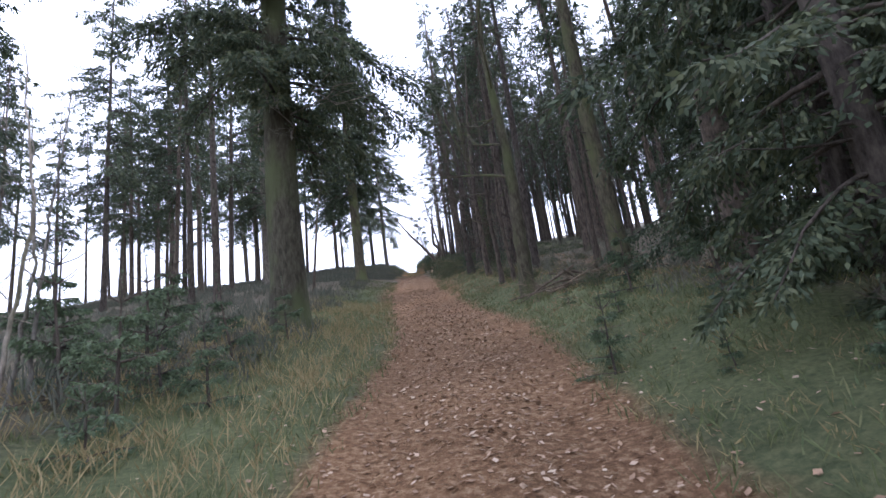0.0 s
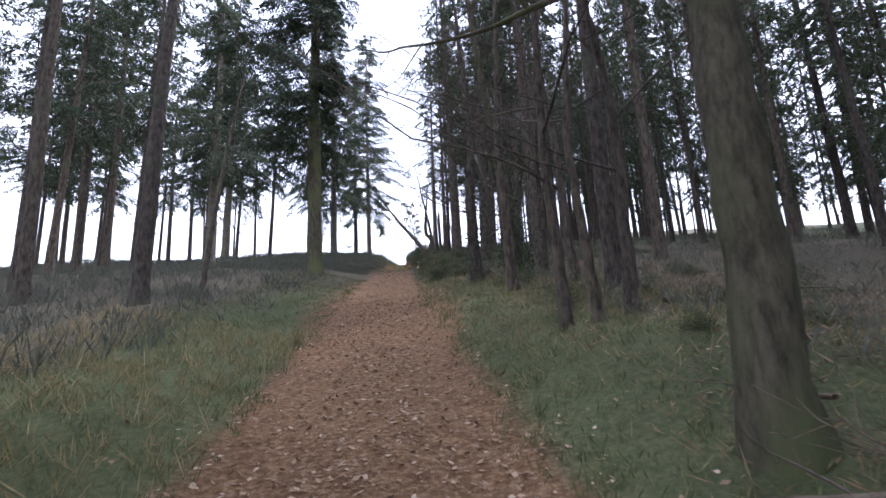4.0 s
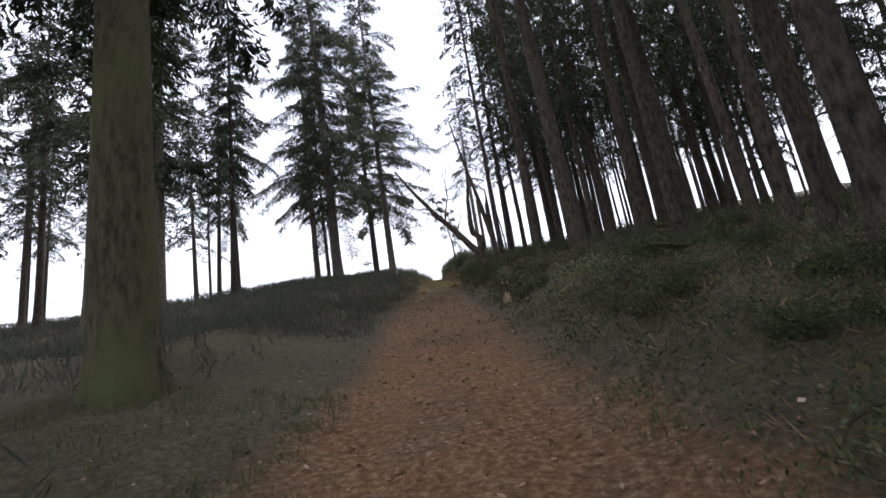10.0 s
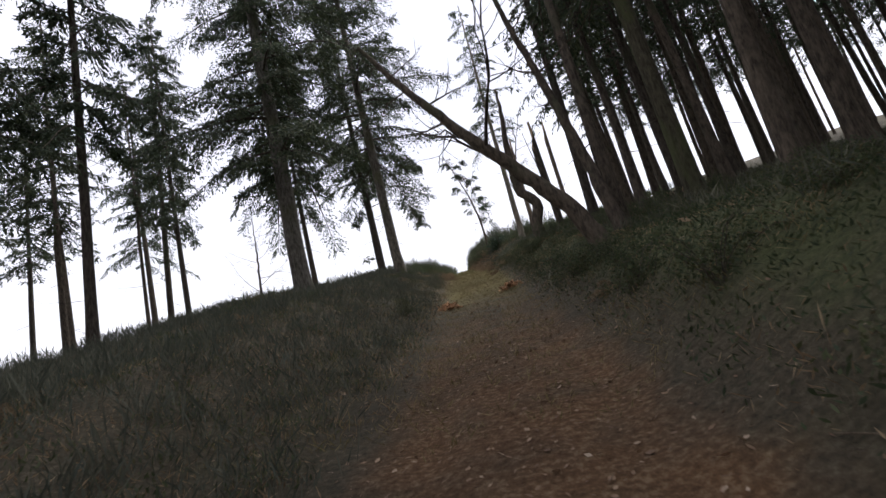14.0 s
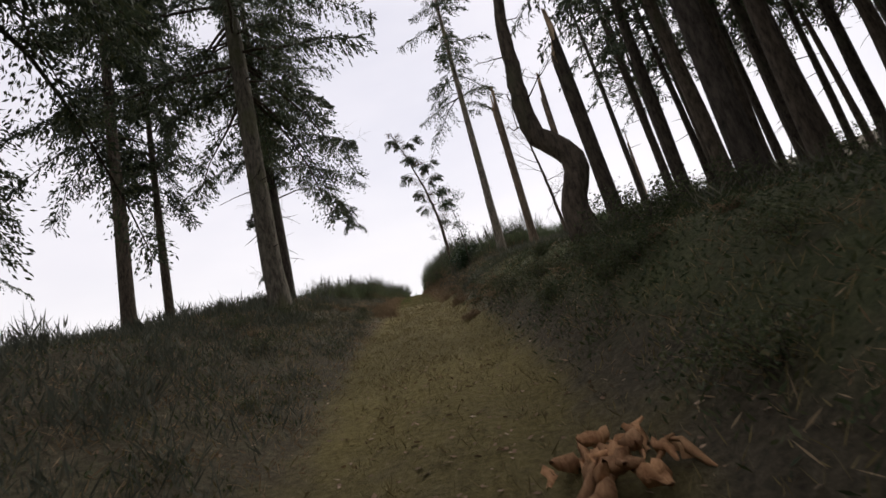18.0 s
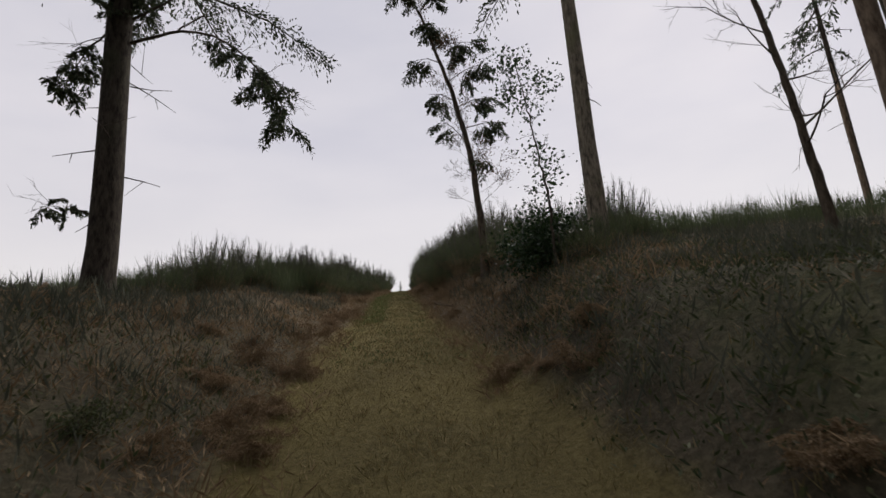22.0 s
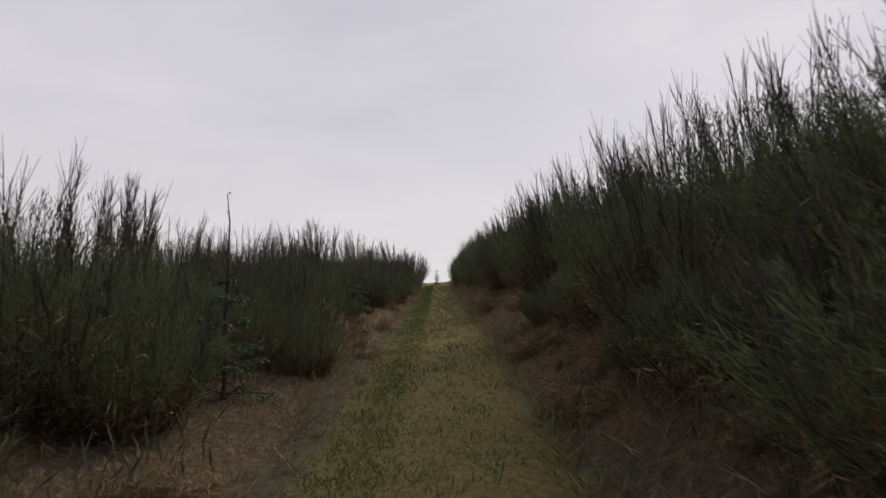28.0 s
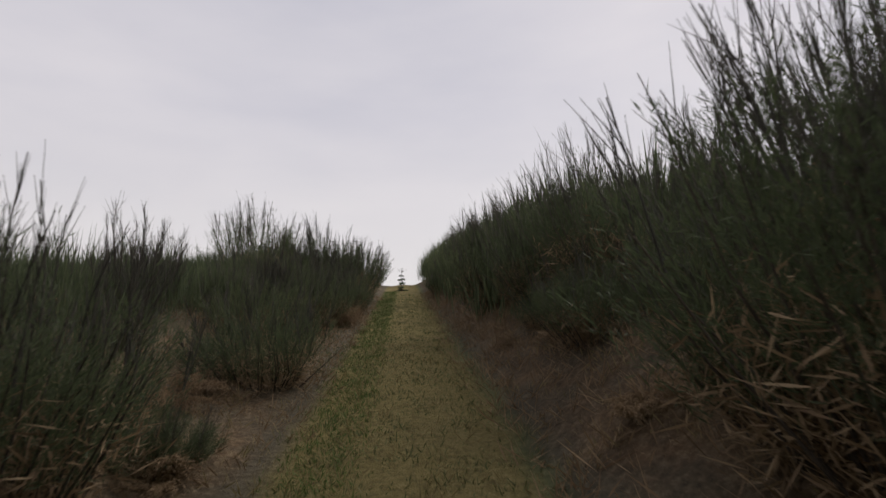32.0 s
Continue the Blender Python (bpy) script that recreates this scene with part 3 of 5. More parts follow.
def make_bare_tree(seed, height, radius, spine, label, limbs=9, first=0.3, reach=2.6, depth=3, bark=None, leaf=None, leaf_size=0.07, per_tip=3, name="bare_tree", limb=0.3, leafy=1.0, fine=0.0038):
    """A leafless broadleaf: a trunk along a spine of offsets, limbs that fork into twigs."""
    rng = np.random.RandomState(seed)
    e = thing(name, label, "tree", "broadleaf trees")
    t = Build()
    s = np.linspace(0, 1, 34)
    spine = np.array(spine, float)
    su = spine[:, 2] / height if spine.shape[1] == 3 else np.linspace(0, 1, len(spine))
    pts = np.stack([np.interp(s, su, spine[:, 0]), np.interp(s, su, spine[:, 1]), s * height - 0.3], 1)
    pts[1:-1] = (pts[:-2] + 2 * pts[1:-1] + pts[2:]) / 4 + rng.normal(0, 0.012, (32, 3))
    t.tube(pts, radius * (1 - 0.8 * s) * (1 + 0.5 * np.exp(-s * 22)), 10, 0.05, rng)
    part("trunk", t, bark or M_BARK, e, smooth=True)
    tips = []
    for k in range(limbs):
        before = len(tips)
        f = first + (1 - first) * (k + rng.rand()) / limbs
        p0 = np.array([np.interp(f, s, pts[:, c]) for c in range(3)])
        a = rng.uniform(0, 2 * np.pi)
        b = Build()
        grow(b, tips, rng, p0, [np.cos(a), np.sin(a), rng.uniform(0.1, 0.7)], reach * (1.15 - f) * rng.uniform(0.6, 1.1), radius * limb * (1.2 - f), depth, fine=fine)
        part("limb", b, bark or M_TWIG, e, kind="stuff" if radius < 0.04 else "")
        if rng.rand() > leafy:
            del tips[before:]
    if leaf:
        lv = Build()
        p = np.repeat(np.array([q for q, _ in tips]), per_tip, 0) + rng.normal(0, 0.1, (len(tips) * per_tip, 3))
        w = unit(rng.normal(0, 1, p.shape) + [0, 0, -0.5])
        lv.leaves(p, w, unit(np.cross(w, rng.normal(0, 1, p.shape))), leaf_size * rng.uniform(0.7, 1.4, len(p)), leaf_size * 0.36 * rng.uniform(0.7, 1.3, len(p)))
        part("foliage", lv, leaf, e, kind="stuff")
    return e


def make_young_spruce(seed, height, spread, leader=0.0, label="young spruce with open whorled branches"):
    rng = np.random.RandomState(seed)
    e = thing("young_spruce", label, "sapling", "young spruces")
    t, crown, limbs = Build(), Build(), Build()
    z = np.linspace(-0.1, height + leader, 8)
    pts = np.column_stack([rng.normal(0, 0.01, 8), rng.normal(0, 0.01, 8), z])
    t.tube(pts, (0.02 + height * 0.008) * (1 - 0.85 * np.linspace(0, 1, 8)), 6)
    part("stem", t, M_TWIG, e)
    zz = 0.12
    while zz < height:
        up = zz / height
        for k in range(rng.randint(4, 7)):
            a = rng.uniform(0, 2 * np.pi)
            way = unit(np.array([np.cos(a), np.sin(a), rng.uniform(0.0, 0.35) + 0.2 * up]))
            spray(crown, limbs, rng, np.array([0, 0, zz]), way, spread * (1 - up) ** 0.8 * rng.uniform(0.6, 1.1) + 0.08, 0.12, 0.05, 80, 0.006)
        zz += rng.uniform(0.17, 0.3)
    if leader:
        for k in range(5):
            a = k * 1.25
            limbs.tube(np.array([[0, 0, height], [np.cos(a) * 0.18, np.sin(a) * 0.18, height + 0.1], [np.cos(a) * 0.3, np.sin(a) * 0.3, height + 0.22]]), [0.008, 0.006, 0.003], 4, close=False)
        w = rng.normal(0, 1, (60, 3))
        b0 = np.column_stack([np.zeros((60, 2)), rng.uniform(height, height + leader, 60)])
        b0[:14, 2] = height + leader
        crown.leaves(b0, unit(w + [0, 0, 0.6]), unit(np.cross(w, [0.3, 0.5, 0.1])), np.full(60, 0.035), np.full(60, 0.005))
    part("needles", crown, M_NEEDLE_YOUNG, e, kind="stuff")
    part("limb", limbs, M_TWIG, e, kind="stuff")
    return e


def make_bracken(seed, fronds=14, size=0.6):
    """A collapsed clump of dead bracken."""
    rng = np.random.RandomState(seed)
    e = thing("bracken_clump", "clump of dead russet bracken fronds", "fern", "dead bracken")
    b, w = Build(), Build()
    for k in range(fronds):
        a = rng.uniform(0, 2 * np.pi)
        way = unit(np.array([np.cos(a), np.sin(a), rng.uniform(0.7, 2.4)]))
        spray(b, w, rng, np.array([0, 0, 0.05]) + rng.normal(0, 0.05, 3), way, size * rng.uniform(0.6, 1.5), rng.uniform(0.25, 0.75), 0.038, 120, 0.004)
    part("frond", b, M_BRACKEN, e, kind="stuff")
    part("stalk", w, M_BRACKEN, e, kind="stuff")
    return e


def make_bramble(seed, radius, height):
    """A low mound of bramble: arching stems under a skin of small dark leaves."""
    rng = np.random.RandomState(seed)
    e = thing("bramble", "low dark green bramble mound on the bank", "bush", "brambles on the banks")
    stems, leaf = Build(), Build()
    s = np.linspace(0, 1, 6)
    for k in range(16):
        a, reach = rng.uniform(0, 2 * np.pi), radius * rng.uniform(0.5, 1.15)
        h = height * rng.uniform(0.5, 1.1)
        p = np.outer(s * reach, [np.cos(a), np.sin(a), 0]) + np.outer(np.sin(s * 2.6) * h, [0, 0, 1]) + np.cumsum(rng.normal(0, 0.025, (6, 3)), 0)
        stems.tube(p, 0.006 * (1 - 0.6 * s) + 0.001, 3, close=False)
        m = 90
        u = rng.uniform(0.12, 1, m)
        base = np.stack([np.interp(u, s, p[:, c]) for c in range(3)], 1) + rng.normal(0, 0.07, (m, 3))
        way = unit(rng.normal(0, 1, (m, 3)) + [0, 0, 0.35])
        leaf.leaves(base, way, unit(np.cross(way, rng.normal(0, 1, (m, 3)))), rng.uniform(0.03, 0.065, m), rng.uniform(0.009, 0.018, m))
    part("stem", stems, M_TWIG, e, kind="stuff")
    part("foliage", leaf, M_BRAMBLE, e, kind="stuff")
    return e


def clothe(ob, seed, points, spread, count, leaf, size, name, label):
    """Leaves of ivy or holly gathered round a few points of a stem, each with its own spread."""
    rng = np.random.RandomState(seed)
    b = Build()
    for (x, y, z), r, n in zip(points, spread, count):
        q = rng.normal(0, 1, (n, 3))
        base = np.array([x, y, z]) + q * np.array(r) * 0.5
        way = unit(rng.normal(0, 1, (n, 3)) + unit(q) * 0.6 + [0, 0, -0.3])
        ln = size * rng.uniform(0.6, 1.3, n)
        b.leaves(base, way, unit(np.cross(way, rng.normal(0, 1, (n, 3)))), ln, ln * rng.uniform(0.28, 0.42, n))
    return part(name, b, leaf, ob, label, kind="stuff")


def make_log(seed, length, radius, mat, name="fallen_log", label="fallen mossy log on the forest floor", twigs=3):
    rng = np.random.RandomState(seed)
    e = thing(name, label, "log", "fallen wood")
    s = np.linspace(0, 1, 8)
    b = Build()
    pts = np.column_stack([(s - 0.5) * length, np.cumsum(rng.normal(0, 0.012 * length, 8)), radius * 0.8 + np.cumsum(rng.normal(0, 0.006 * length, 8))])
    b.tube(pts, radius * (1 - 0.35 * s), 6, 0.06, rng)
    part("stem", b, mat, e, smooth=True)
    for k in range(twigs):
        q, tips = Build(), []
        p0 = pts[rng.randint(2, 7)]
        grow(q, tips, rng, p0, [rng.uniform(0.2, 1), rng.choice([-1, 1]), rng.uniform(0.0, 0.7)], length * 0.3, radius * 0.4, 2, up=0.0)
        part("limb", q, mat, e, kind="stuff")
    return e


def make_stump(seed, radius, height, label, wood, splinter=0.25, name="tree_stump", cat="stump"):
    """A broken or cut stump: barked side and torn pale top."""
    rng = np.random.RandomState(seed)
    e = thing(name, label, cat, "stumps and snags")
    b = Build()
    k = 14
    ang = np.arange(k) * 2 * np.pi / k
    zs = np.array([-0.2, 0.0, 0.12, 0.4, 0.7, 1.0]) * np.array([1, 1, 1, 1, 1, 1.0])
    zs[2:] *= height
    rad = radius * (1 + 0.45 * np.exp(-np.maximum(zs, 0) / (0.25 * max(radius * 3, 0.3)))) * (1 - 0.12 * np.clip(zs / max(height, 1e-3), 0, 1))
    ring = np.stack([np.outer(rad, np.cos(ang)), np.outer(rad, np.sin(ang)), np.outer(zs, np.ones(k))], -1) * (1 + rng.normal(0, 0.03, (len(zs), k, 1)))
    ring[-1, :, 2] += rng.uniform(-splinter, splinter, k) * min(height, 1.2)
    if height > 3:
        ring[-1, :, 2] += 0.5 * np.cos(ang) + np.where(np.arange(k) == 1, 0.7, 0)
    i, j = np.arange(len(zs) - 1)[:, None] * k, np.arange(k)[None]
    b.add(ring, np.stack([i + j, i + (j + 1) % k, i + k + (j + 1) % k, i + k + j], -1).reshape(-1, 4))
    part("bark", b, wood, e, smooth=True)
    c = Build()
    inner = ring[-1] * [0.72, 0.72, 1] - [0, 0, 0.05 * min(height, 1.5)]
    mid = ring[-1].mean(0) - [0, 0, 0.12 * min(height, 1.5)]
    v = np.concatenate([ring[-1] * [0.97, 0.97, 1], inner, inner * [0.3, 0.3, 1] + [0, 0, rng.uniform(-0.05, 0.05)]])
    f = [[j, (j + 1) % k, k + (j + 1) % k, k + j] for j in range(k)] + [[k + j, k + (j + 1) % k, 2 * k + (j + 1) % k, 2 * k + j] for j in range(k)]
    f += [[2 * k, 2 * k + j, 2 * k + j + 1, 2 * k + j + 1] for j in range(1, k - 1)]
    f = [q for q in f if len(set(q)) == 4]
    c.add(v, f)
    part("torn_wood", c, M_BARE, e, "pale torn wood")
    return e


# ---- forest ----
FIRS = [make_fir(11, 26, 0.20, 8.8, 3.5, 12, 0.23, thin=0.5), make_fir(12, 28, 0.26, 9.4, 3.9, 12, 0.23, thin=0.5), make_fir(13, 30, 0.33, 8.6, 4.4, 12, 0.24, thin=0.5),
        make_fir(14, 31, 0.42, 9.0, 4.9, 12, 0.24, bark=M_BARK_MOSS, thin=0.5), make_fir(15, 23, 0.14, 10, 2.2, 12, 0.22, thin=0.5)]
SLIM = [make_fir(21, 26, 0.20, 11.0, 2.3, 9, 0.22, thin=0.6), make_fir(22, 28, 0.26, 10.0, 2.6, 9, 0.22, bark=M_BARK_MOSS, thin=0.6), make_fir(23, 29, 0.32, 9.5, 2.8, 9, 0.22, thin=0.6),
        make_fir(24, 25, 0.15, 12.0, 1.8, 9, 0.21, thin=0.55)]
FULL = [make_fir(16, 27, 0.26, 8.4, 3.7, 23, 0.21, thin=0.12, full=0.6), make_fir(17, 29, 0.33, 8.8, 4.0, 23, 0.21, thin=0.12, full=0.6), make_fir(18, 30, 0.42, 8.2, 4.4, 24, 0.21, bark=M_BARK_GREY, thin=0.2, full=0.6)]
FULL_SIZE = [0.52, 0.66, 0.84]
LOW = [make_fir(26, 26, 0.22, 7.0, 2.7, 10, 0.21, thin=0.5, full=0.3), make_fir(27, 28, 0.29, 7.4, 3.0, 10, 0.21, bark=M_BARK_MOSS, thin=0.5, full=0.3), make_fir(28, 24, 0.16, 8.5, 2.1, 10, 0.2, thin=0.5, full=0.3)]
LOW_SIZE = [0.44, 0.58, 0.32]
DEEP = [make_fir(36, 25, 0.2, 3.8, 2.5, 11, 0.21, thin=0.34, full=0.3, stubs=8), make_fir(37, 27, 0.26, 4.8, 2.7, 11, 0.21, bark=M_BARK_MOSS, thin=0.36, full=0.3, stubs=8), make_fir(38, 23, 0.15, 3.0, 2.1, 11, 0.21, thin=0.32, full=0.3, stubs=8)]
DEEP_SIZE = [0.40, 0.52, 0.30]
SLIM_SIZE = [0.40, 0.52, 0.64, 0.30]
FIR_SIZE = [0.40, 0.52, 0.66, 0.84, 0.28]
# x, y and trunk diameter of the firs that stand apart from the rest
KEY_FIRS = [
    (-4.85, 38.3, 0.45), (-8.95, 39.7, 0.36), (-22.5, 61.0, 0.6), (-12.0, 43.2, 0.36), (-13.8, 53.1, 0.42), (-17.5, 51.9, 0.42),
    (-15.9, 67.2, 0.9), (-18.2, 75.7, 0.75), (-19.7, 75.0, 0.7), (-14.4, 77.7, 0.4), (-33.9, 109, 0.7), (-22.7, 96.7, 0.55), (-25.4, 96.0, 0.3),
    (-14.8, 98.0, 0.62), (-14.2, 100.2, 0.58), (-29.7, 87, 0.6), (-28, 78, 0.55), (-37, 86.6, 0.6), (-35.6, 77.6, 0.6),
    (-27, 101, 0.6), (-46, 90, 0.6), (-31, 95, 0.55), (-24, 66, 0.5), (-27, 62, 0.45), (-18.5, 58, 0.5),
    (7.6, 28.4, 0.55), (6.5, 35.9, 0.35), (5.25, 51.0, 0.55), (6.9, 45.4, 0.55), (4.4, 61.7, 0.8), (8.9, 66.2, 0.6), (3.5, 64.5, 0.42),
    (8.5, 53.0, 0.5), (7.4, 55.0, 0.42), (6.4, 58.9, 0.5), (8.0, 57.0, 0.5), (10.5, 59.0, 0.5), (7.2, 63.8, 0.58), (9.4, 65.0, 0.5),
    (5.2, 75.7, 0.7), (2.9, 74.8, 0.42), (4.7, 78.6, 0.42), (6.7, 76.9, 0.42), (9.3, 81.7, 0.42), (8.0, 73.5, 0.5), (9.4, 75.0, 0.5), (4.3, 69.8, 0.42),
    (4.3, 84.1, 0.58), (6.9, 86.0, 0.5), (8.9, 88.1, 0.42), (7.2, 81.7, 0.6), (12.1, 88.8, 0.5), (11.6, 85.8, 0.5), (7.2, 92.2, 0.58), (9.7, 91.8, 0.6), (7.6, 90.4, 0.58),
    (10.9, 100.8, 0.55), (13.9, 107, 0.45), (16.7, 107, 0.36), (18.4, 109, 0.36), (18.2, 115, 0.4), (7.5, 57.4, 0.36), (7.1, 45.9, 0.42), (11.2, 44.2, 0.42),
    (7.7, 22.7, 0.45), (13.5, 27.5, 0.5),
]
rng = np.random.RandomState(5)
spots = [(x, y) for x, y, _ in KEY_FIRS] + [(-1.2, 26.2), (4.8, 28.4), (-3.5, 51.5), (-8.9, 83.4), (-6.0, 90.6), (-9.7, 104.4), (2.5, 105.8), (2.9, 96.7), (6.1, 100.3), (2.0, 86.5), (3.4, 88.1), (2.0, 73.2)]


def free_spot(x, y, gap):
    return all((x - a) ** 2 + (y - b) ** 2 > gap * gap for a, b in spots)


plan = [(x, y, dia * (0.76 if x > 0 and y > 45 else 1)) for x, y, dia in KEY_FIRS]
for side, count, gap, deep in ((1, 172, 2.4, 0), (-1, 34, 4.5, 0), (1, 32, 2.3, 1)):
    made = tries = 0
    while tries < 6000 and made < count:
        tries += 1
        y = rng.uniform(14, 106) if side > 0 else rng.uniform(16, 100)
        d = 6.8 + 30 * rng.rand() ** 1.15 if side > 0 else -rng.uniform(17, 46)
        if deep:
            y, d = rng.uniform(70, 104), rng.uniform(11, 32)
        x = float(track_x(y)) + d
        if side > 0 and d < 13 and 38 < y < 72 and rng.rand() < 0.8 or side > 0 and y > 38 and d < 17 and rng.rand() < 0.4:
            continue
        if not free_spot(x, y, gap) or (side > 0 and y > 88 and d < 12) or (side < 0 and y > 55 and d > -24):
            continue
        spots.append((x, y))
        plan.append((x, y, rng.choice([0.22, 0.26, 0.3, 0.36, 0.42]) if side > 0 else rng.choice([0.26, 0.32, 0.38, 0.42, 0.46])))
        made += 1
used = set()
for x, y, dia in plan:
    d = x - float(track_x(y))
    if d > 0:
        kinds, sizes = (LOW, LOW_SIZE) if d > 9 or y > 68 else (SLIM, SLIM_SIZE)
        if d > 17 and y < 72:
            kinds, sizes = DEEP, DEEP_SIZE
    else:
        kinds, sizes = (FULL, FULL_SIZE) if y > 60 and d > -22 else (FIRS, FIR_SIZE)
        if d > -17 and y < 46:
            kinds, sizes = SLIM, SLIM_SIZE
    k = int(np.argmin([abs(np.log(dia / s)) for s in sizes]))
    m = put(None, x, y, rng.uniform(0, 360), dia / sizes[k], rng.normal(0, 0.9), rng.normal(0, 0.9), tall=rng.uniform(0.9, 1.1))
    if kinds[k] in used:
        copy_thing(kinds[k], m)
    else:
        kinds[k].matrix_basis = m
        used.add(kinds[k])


def stand(ob, x, y, turn=0, scale=1.0, lean_x=0.0, lean_y=0.0, sink=0.05, label=""):
    ob.matrix_basis = put(None, x, y, turn, scale, lean_x, lean_y, sink)
    return tagged(ob, label)


# the large trees close to the track
old_fir = stand(make_fir(41, 28, 0.46, 5.6, 3.1, 62, 0.14, M_BARK_MOSS, stubs=12, thin=0.05, full=0.5), -1.2, 26.2, 30, label="thick lichen-covered fir with low drooping limbs")
for k, (z0, a, ln) in enumerate([(5.6, -1.2, 1.5), (6.4, -0.7, 1.3), (4.9, -1.8, 1.0)]):
    dead, ends = Build(), []
    grow(dead, ends, np.random.RandomState(410 + k), np.array([0.2, -0.3, z0]), [np.cos(a), np.sin(a), -0.15], ln, 0.03, 3, 0.5, -0.1)
    part("dead_branch", dead, M_BARK_GREY, old_fir, "pale forked dead branch")
stand(make_fir(42, 31, 0.41, 7.0, 4.2, 56, 0.16, M_BARK_MOSS, stubs=9, thin=0.0, full=0.6, one_sided=-0.45), -3.5, 51.5, 0, label="thick straight mossy fir beside the track")
stand(make_fir(43, 34, 0.41, 6.2, 5.0, 40, 0.16, M_BARK_GREY, stubs=18, thin=0.1, full=0.7), -8.9, 83.4, 80, label="large fir with many short dead stubs")
stand(make_fir(44, 33, 0.31, 7.4, 4.4, 42, 0.15, M_BARK_GREY, stubs=34, thin=0.1, full=0.6), -5.75, 90.6, 10, label="fir with a scaly trunk and spiky dead stubs")
bough_fir = stand(make_fir(45, 33, 0.36, 8.8, 4.1, 42, 0.14, M_BARK, stubs=22, thin=0.1, one_sided=0.1, full=0.6), -9.7, 104.4, 0, label="dark fir with one long hanging bough")
bough, bough_wood = Build(), Build()
brng = np.random.RandomState(451)


def bare_limb(points, radius, twigs, fan):
    """A bare limb through a few bends, with thin forked twigs on its outer half."""
    q = np.array(points, float)
    s = np.linspace(0, 1, 13)
    p = np.stack([np.interp(s, np.linspace(0, 1, len(q)), q[:, c]) for c in range(3)], 1)
    p[1:-1] = (p[:-2] + 2 * p[1:-1] + p[2:]) / 4
    p += np.cumsum(brng.normal(0, 0.012, p.shape), 0)
    bough_wood.tube(p, radius * (1 - 0.8 * s) + 0.004, 5, close=False)
    for k in range(twigs):
        f = brng.uniform(0.3, 1)
        b0 = np.array([np.interp(f, s, p[:, c]) for c in range(3)])
        grow(bough_wood, [], brng, b0, np.array(fan) + brng.normal(0, 0.45, 3), brng.uniform(0.4, 0.9), 0.009, 2, 0.3, 0.0)
    return p


def needle_clump(p, count, size=0.65, hang=-0.5):
    """Short sprays of needles along a limb's points."""
    for k in range(count):
        b0 = p[brng.randint(len(p))] + brng.normal(0, 0.12, 3)
        spray(bough, bough_wood, brng, b0, unit(np.array([brng.normal(0.1, 0.6), brng.normal(0, 0.6), hang + brng.normal(0, 0.3)])), size * brng.uniform(0.5, 1.2), 0.3, 0.10, 55, 0.006)


drooping = bare_limb([(0.3, 0, 7.0), (1.0, 0, 7.15), (1.6, -0.1, 7.2), (2.5, -0.1, 7.0), (3.3, -0.1, 6.4), (3.9, -0.1, 5.6), (4.4, -0.1, 4.6)], 0.045, 5, (1, 0, 0.1))
needle_clump(drooping[8:], 34)
needle_clump(drooping[6:8], 5, 0.4)
bare_limb([(1.6, -0.1, 7.2), (2.3, 0, 7.7), (2.8, 0, 8.5)], 0.022, 4, (1, 0, 0.1))
bare_limb([(0.3, 0, 7.7), (1.2, 0.2, 8.4), (2.2, 0.2, 9.2), (3.6, 0.3, 9.9)], 0.04, 9, (1, 0, 0.4))
bare_limb([(0.3, 0.1, 8.3), (1.4, -0.3, 9.3), (2.6, -0.3, 10.2)], 0.035, 8, (1, 0, 0.5))
outer = bare_limb([(0.3, 0, 9.3), (2.5, 0.2, 10.2), (4.2, 0.2, 10.1), (5.2, 0.2, 9.4)], 0.05, 6, (1, 0, 0.0))
needle_clump(outer[7:], 34, 0.8)
left_limb = bare_limb([(-0.2, 0, 7.4), (-0.9, 0.1, 7.0), (-1.4, 0.1, 6.2)], 0.03, 2, (-1, 0, -0.2))
needle_clump(left_limb[4:], 26, 0.6)
low_limb = bare_limb([(-0.3, 0, 2.3), (-0.8, 0, 2.5), (-1.2, 0, 2.6)], 0.02, 2, (-1, 0, 0.1))
needle_clump(low_limb[6:], 9, 0.4, -0.2)
for k in range(70):
    a, z = brng.uniform(0, 2 * np.pi), brng.uniform(7.6, 12.5)
    needle_clump(np.array([[np.cos(a) * 0.5, np.sin(a) * 0.5, z]]), 1, 1.0, -0.25)
part("hanging_bough", bough, M_NEEDLE, bough_fir, "bough of drooping needles", kind="stuff")
part("bare_limb", bough_wood, M_TWIG, bough_fir, kind="stuff")
stand(make_fir(46, 24, 0.27, 9.5, 3.0, 24, 0.15, M_BARK_GREY, stubs=4, thin=0.5), 2.6, 105.8, 120, 1.0, -0.6, label="grey fir with a tall clean trunk in broom")
young_fir = stand(make_fir(57, 17, 0.2, 0.5, 2.6, 60, 0.12, M_BARK, stubs=3, thin=0.0), 7.6, 20.2, 60, label="dense young fir with branches down to the ground")
for x, y, sc in ((6.3, 18.1, 0.8), (10.2, 23.0, 1.1), (11.5, 20.0, 1.2), (10.4, 27.2, 1.0), (8.6, 17.6, 1.0)):
    copy_thing(young_fir, put(None, x, y, x * 50, sc))

